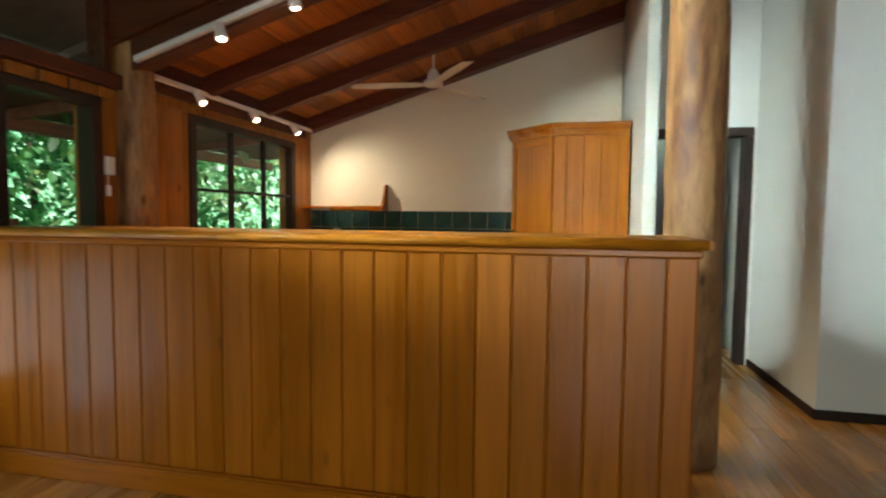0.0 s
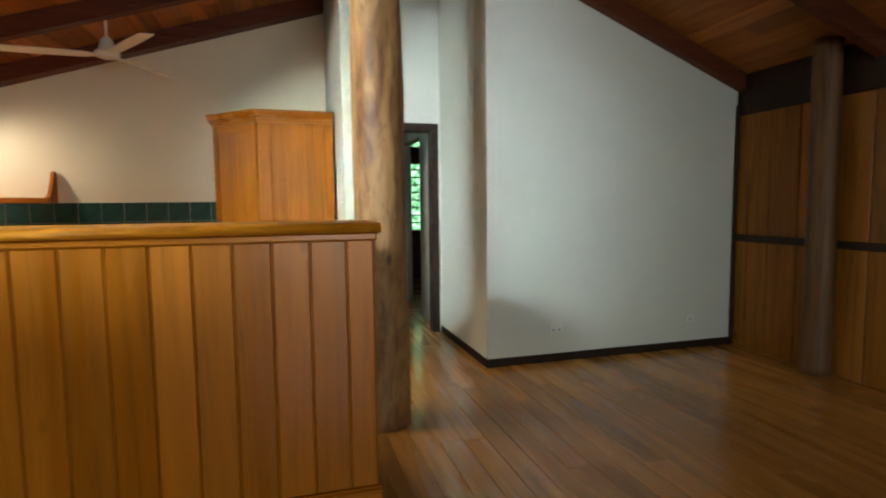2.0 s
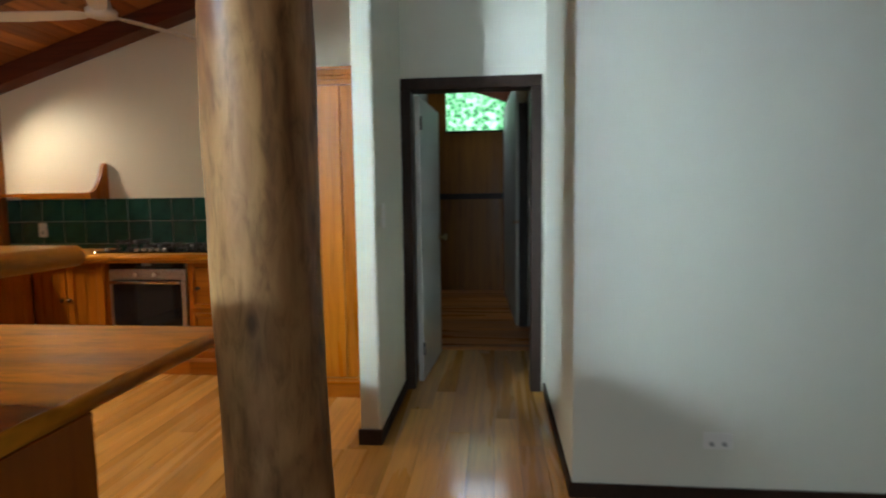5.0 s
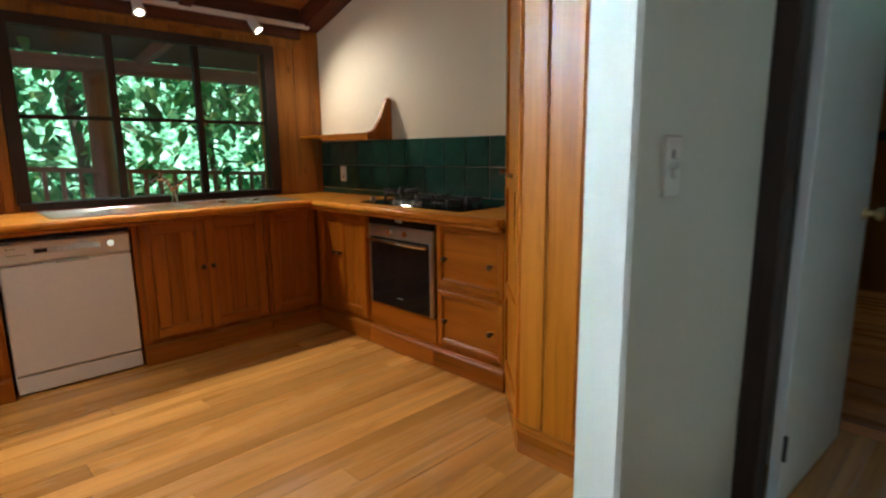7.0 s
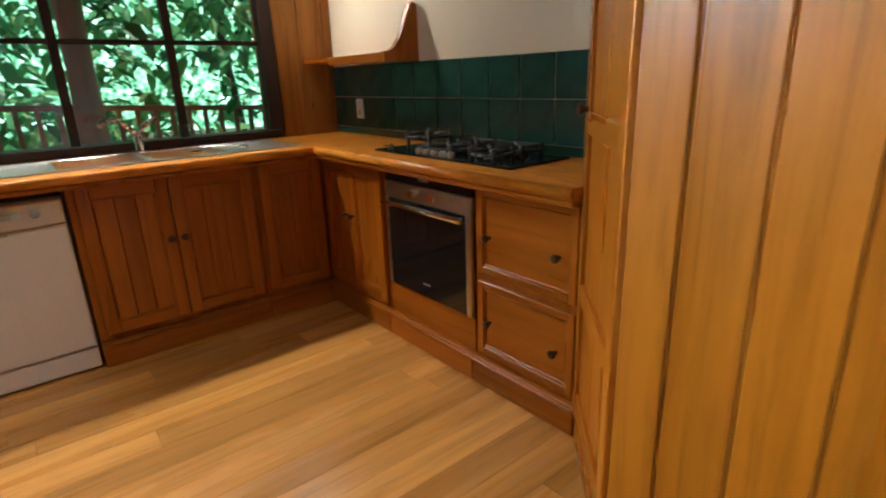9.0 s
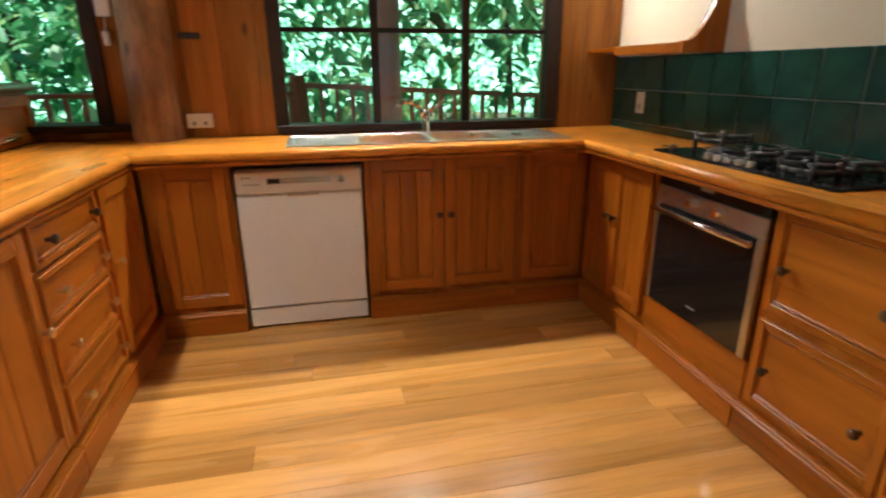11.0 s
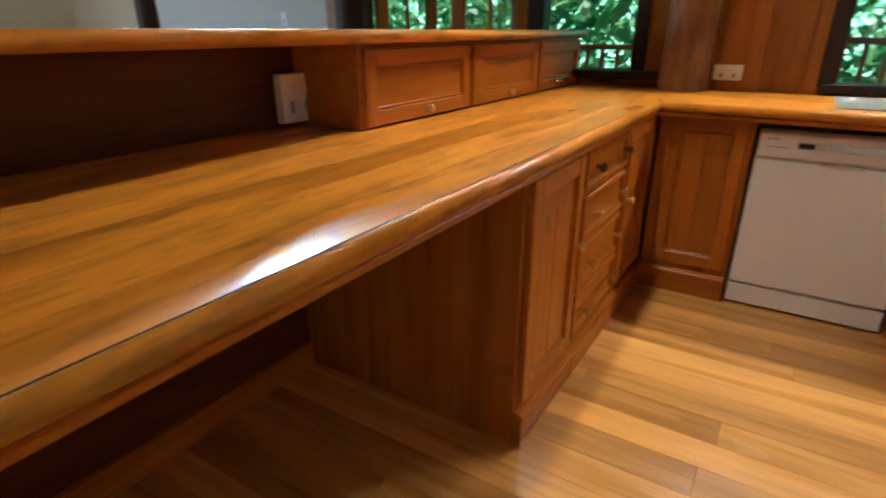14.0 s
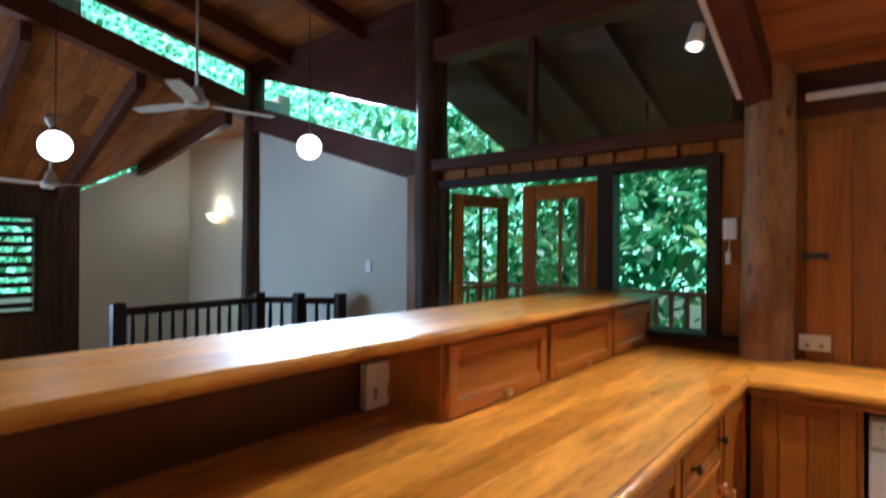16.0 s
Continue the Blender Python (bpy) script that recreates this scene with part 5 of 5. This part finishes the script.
# ---- east timber wall of wide boards with a rail ----
ew = setting("wall_east", boxes(((XR + 0.02, -4.5, 0), (XR + 0.14, 3.9, 2.46))), DARK_Z, "timber board wall with a dark rail", "wall")
y = -4.3
while y < 3.72:
    w = min(random.uniform(0.20, 0.30), 3.765 - y)
    part("board", boxes(((XR, y, 0.0), (XR + 0.02, y + w - 0.008, 0.93)), ((XR, y, 0.95), (XR + 0.02, y + w - 0.008, 2.01)), c=0.004), WALLBOARD, ew)
    y += w
part("rail", boxes(((XR - 0.035, -4.3, 0.93), (XR + 0.001, 3.745, 0.985)), c=0.005), DARK_Y, ew)
part("corner_strip", boxes(((XR - 0.03, 3.735, 0.0), (XR - 0.001, 3.755, 2.1)), c=0.003), DARK_Z, ew)

# ---- west wall boards ----
for y0, y1, z0, z1 in ((SY3 + 0.05, WY0 - 0.05, 0.911, 2.05), (WY1 + 0.06, YB, 0.911, 2.05), (WY0 - 0.048, WY1 + 0.058, WZ1 + 0.045, 2.10), (0.5, SY0 - 0.05, 0, 2.0)):
    y = y0
    while y < y1 - 0.02:
        w = min(random.uniform(0.17, 0.21), y1 - y)
        part("board", boxes(((XL - 0.012, y + 0.0015, z0), (XL, y + w - 0.003, z1)), c=0.003), WALLBOARD, west)
        y += w

# ---- garden: ground, trunks, foliage, distance ----
setting("ground", boxes(((-400, -400, -2.9), (400, 400, -2.6)), c=0), GROUND, "leaf litter ground below the deck", "ground")


def leaf(bm, at, d, up, size):
    side = d.cross(up).normalized() * size * 0.24
    n = side.cross(d).normalized() * size * 0.06
    t = d * size
    v = [bm.verts.new(p) for p in (at, at + t * 0.35 + side + n, at + t * 0.75 + side * 0.75 + n * 0.5, at + t - n * 1.5, at + t * 0.75 - side * 0.75 + n * 0.5, at + t * 0.35 - side + n, at + t * 0.5)]
    for f in ((0, 1, 6), (1, 2, 6), (2, 3, 6), (3, 4, 6), (4, 5, 6), (5, 0, 6)):
        bm.faces.new([v[k] for k in f])


rng = random.Random(4)


def leafy(n, spots, lo, hi):
    bm = bmesh.new()
    for i in range(n):
        c, r = rng.choice(spots)
        p = Vector(c) + Vector((rng.gauss(0, 1), rng.gauss(0, 1), rng.gauss(0, 0.9))) * r
        d = Vector((rng.uniform(-0.6, 1), rng.uniform(-1, 1), rng.uniform(-1.1, 0.25))).normalized()
        leaf(bm, p, d, Vector((0.4, rng.uniform(-0.3, 0.3), 1)), rng.uniform(lo, hi))
    return bm


spots = [((rng.uniform(-9.0, -5.6), rng.uniform(-3, 9), rng.uniform(-1.2, 3.6)), rng.uniform(0.35, 0.75)) for _ in range(110)] + [((rng.uniform(-12.0, -4.0), rng.uniform(9, 15), rng.uniform(-1.2, 3.8)), rng.uniform(0.4, 0.8)) for _ in range(60)]
solid("foliage", leafy(19000, spots, 0.12, 0.32), LEAF, "dense broad leaved rainforest foliage beyond the deck", "foliage", kind="stuff")
spots = [((rng.uniform(-13, -8), rng.uniform(-9, 2), rng.uniform(0, 6)), rng.uniform(0.5, 1.0)) for _ in range(60)]
solid("foliage", leafy(4500, spots, 0.2, 0.45), LEAF, "dense foliage seen through the high windows", "foliage", kind="stuff")
spots = [((rng.uniform(-6, 3), rng.uniform(-11, -7.5), rng.uniform(0, 6)), rng.uniform(0.5, 1.0)) for _ in range(40)]
solid("foliage", leafy(2500, spots, 0.2, 0.45), LEAF, "foliage behind the house", "foliage", kind="stuff")
for x, y, r in ((-7.2, 4.9, 0.10), (-8.4, 1.9, 0.14), (-7.8, 6.8, 0.08), (-9.0, -0.5, 0.12)):
    t = thing("tree", (x, y, -2.6), "rainforest tree with mottled trunk and leafy crown", "tree", "garden trees")
    bm = bmesh.new()
    pts = [Vector((x + 0.12 * math.sin(k * 1.1 + y), y + 0.12 * math.cos(k * 0.9 + x), -2.6 + k * 1.1)) for k in range(9)]
    for k, (p, q) in enumerate(zip(pts, pts[1:])):
        rod(bm, p, q, r * (1 - k * 0.08), 10, r * (1 - (k + 1) * 0.08))
        if k > 2:
            a = k * 2.4
            rod(bm, q, q + Vector((math.cos(a) * 0.9, math.sin(a) * 0.9, 0.6)), r * 0.35, 8, r * 0.12)
    part("trunk", bm, BARK, t)
    part("crown", leafy(500, [((x + rng.uniform(-1, 1), y + rng.uniform(-1, 1), rng.uniform(2.5, 6.2)), 0.5) for _ in range(10)], 0.16, 0.34), LEAF, t)
# far ring of forest, lit by its own emission
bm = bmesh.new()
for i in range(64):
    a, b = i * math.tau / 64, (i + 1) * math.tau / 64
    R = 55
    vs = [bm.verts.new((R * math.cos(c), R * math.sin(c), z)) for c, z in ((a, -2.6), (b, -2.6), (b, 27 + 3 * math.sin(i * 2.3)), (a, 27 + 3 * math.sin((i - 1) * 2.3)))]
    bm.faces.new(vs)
setting("backdrop", bm, FOREST, "glowing forest backdrop with painted sky gaps", "backdrop")

# ---- floor: polished boards running north ----
ff = setting("floor_far_room", boxes(((0.42, 6.0, -0.019), (1.65, 9.0, 0.0005)), ((1.65, 5.93, -0.019), (XR, 9.0, 0.0005)), c=0), GAP, "orange polished boards of the far rooms", "floor")
y = 6.0
while y < 8.98:
    part("plank", boxes(((0.425, y, 0.001), (XR, y + 0.098, 0.004)), c=0.0007), FARFLOOR, ff)
    y += 0.1
fl = setting("floor", boxes(((XL - 0.1, -4.5, -0.12), (XR + 0.1, 9.1, -0.022)), c=0), GAP, "polished mixed hardwood floorboards", "floor")
rest = bmesh.new()
shared = {}
W = 0.128
count = 0
x = XL
while x < XR:
    y = -4.4 - rng.uniform(0, 1.5)
    while y < 9.0:
        L = rng.choice((1.2, 1.5, 1.8, 2.1, 2.4))
        y1 = min(y + L, 9.0)
        near = -2.2 < x < 3.2 and y1 > 2.9 and y < 5.2 or 0.5 < x < 3.2 and y1 > 0.8 and y < 3.0
        if near and count < 300 and y1 - y == L:
            if L not in shared:
                shared[L] = mesh_of("plank", boxes(((0, 0, -0.02), (W - 0.0012, L - 0.0015, 0)), c=0.0007), FLOOR)
            o = new("plank", shared[L])
            o.parent = fl
            o.location = (x, y, 0)
            count += 1
        else:
            box(rest, (x, y, -0.02), (x + W - 0.0012, y1 - 0.0015, 0), 0)
        y += L
    x += W
tagged(part("planks", rest, FLOOR, fl), kind="stuff")
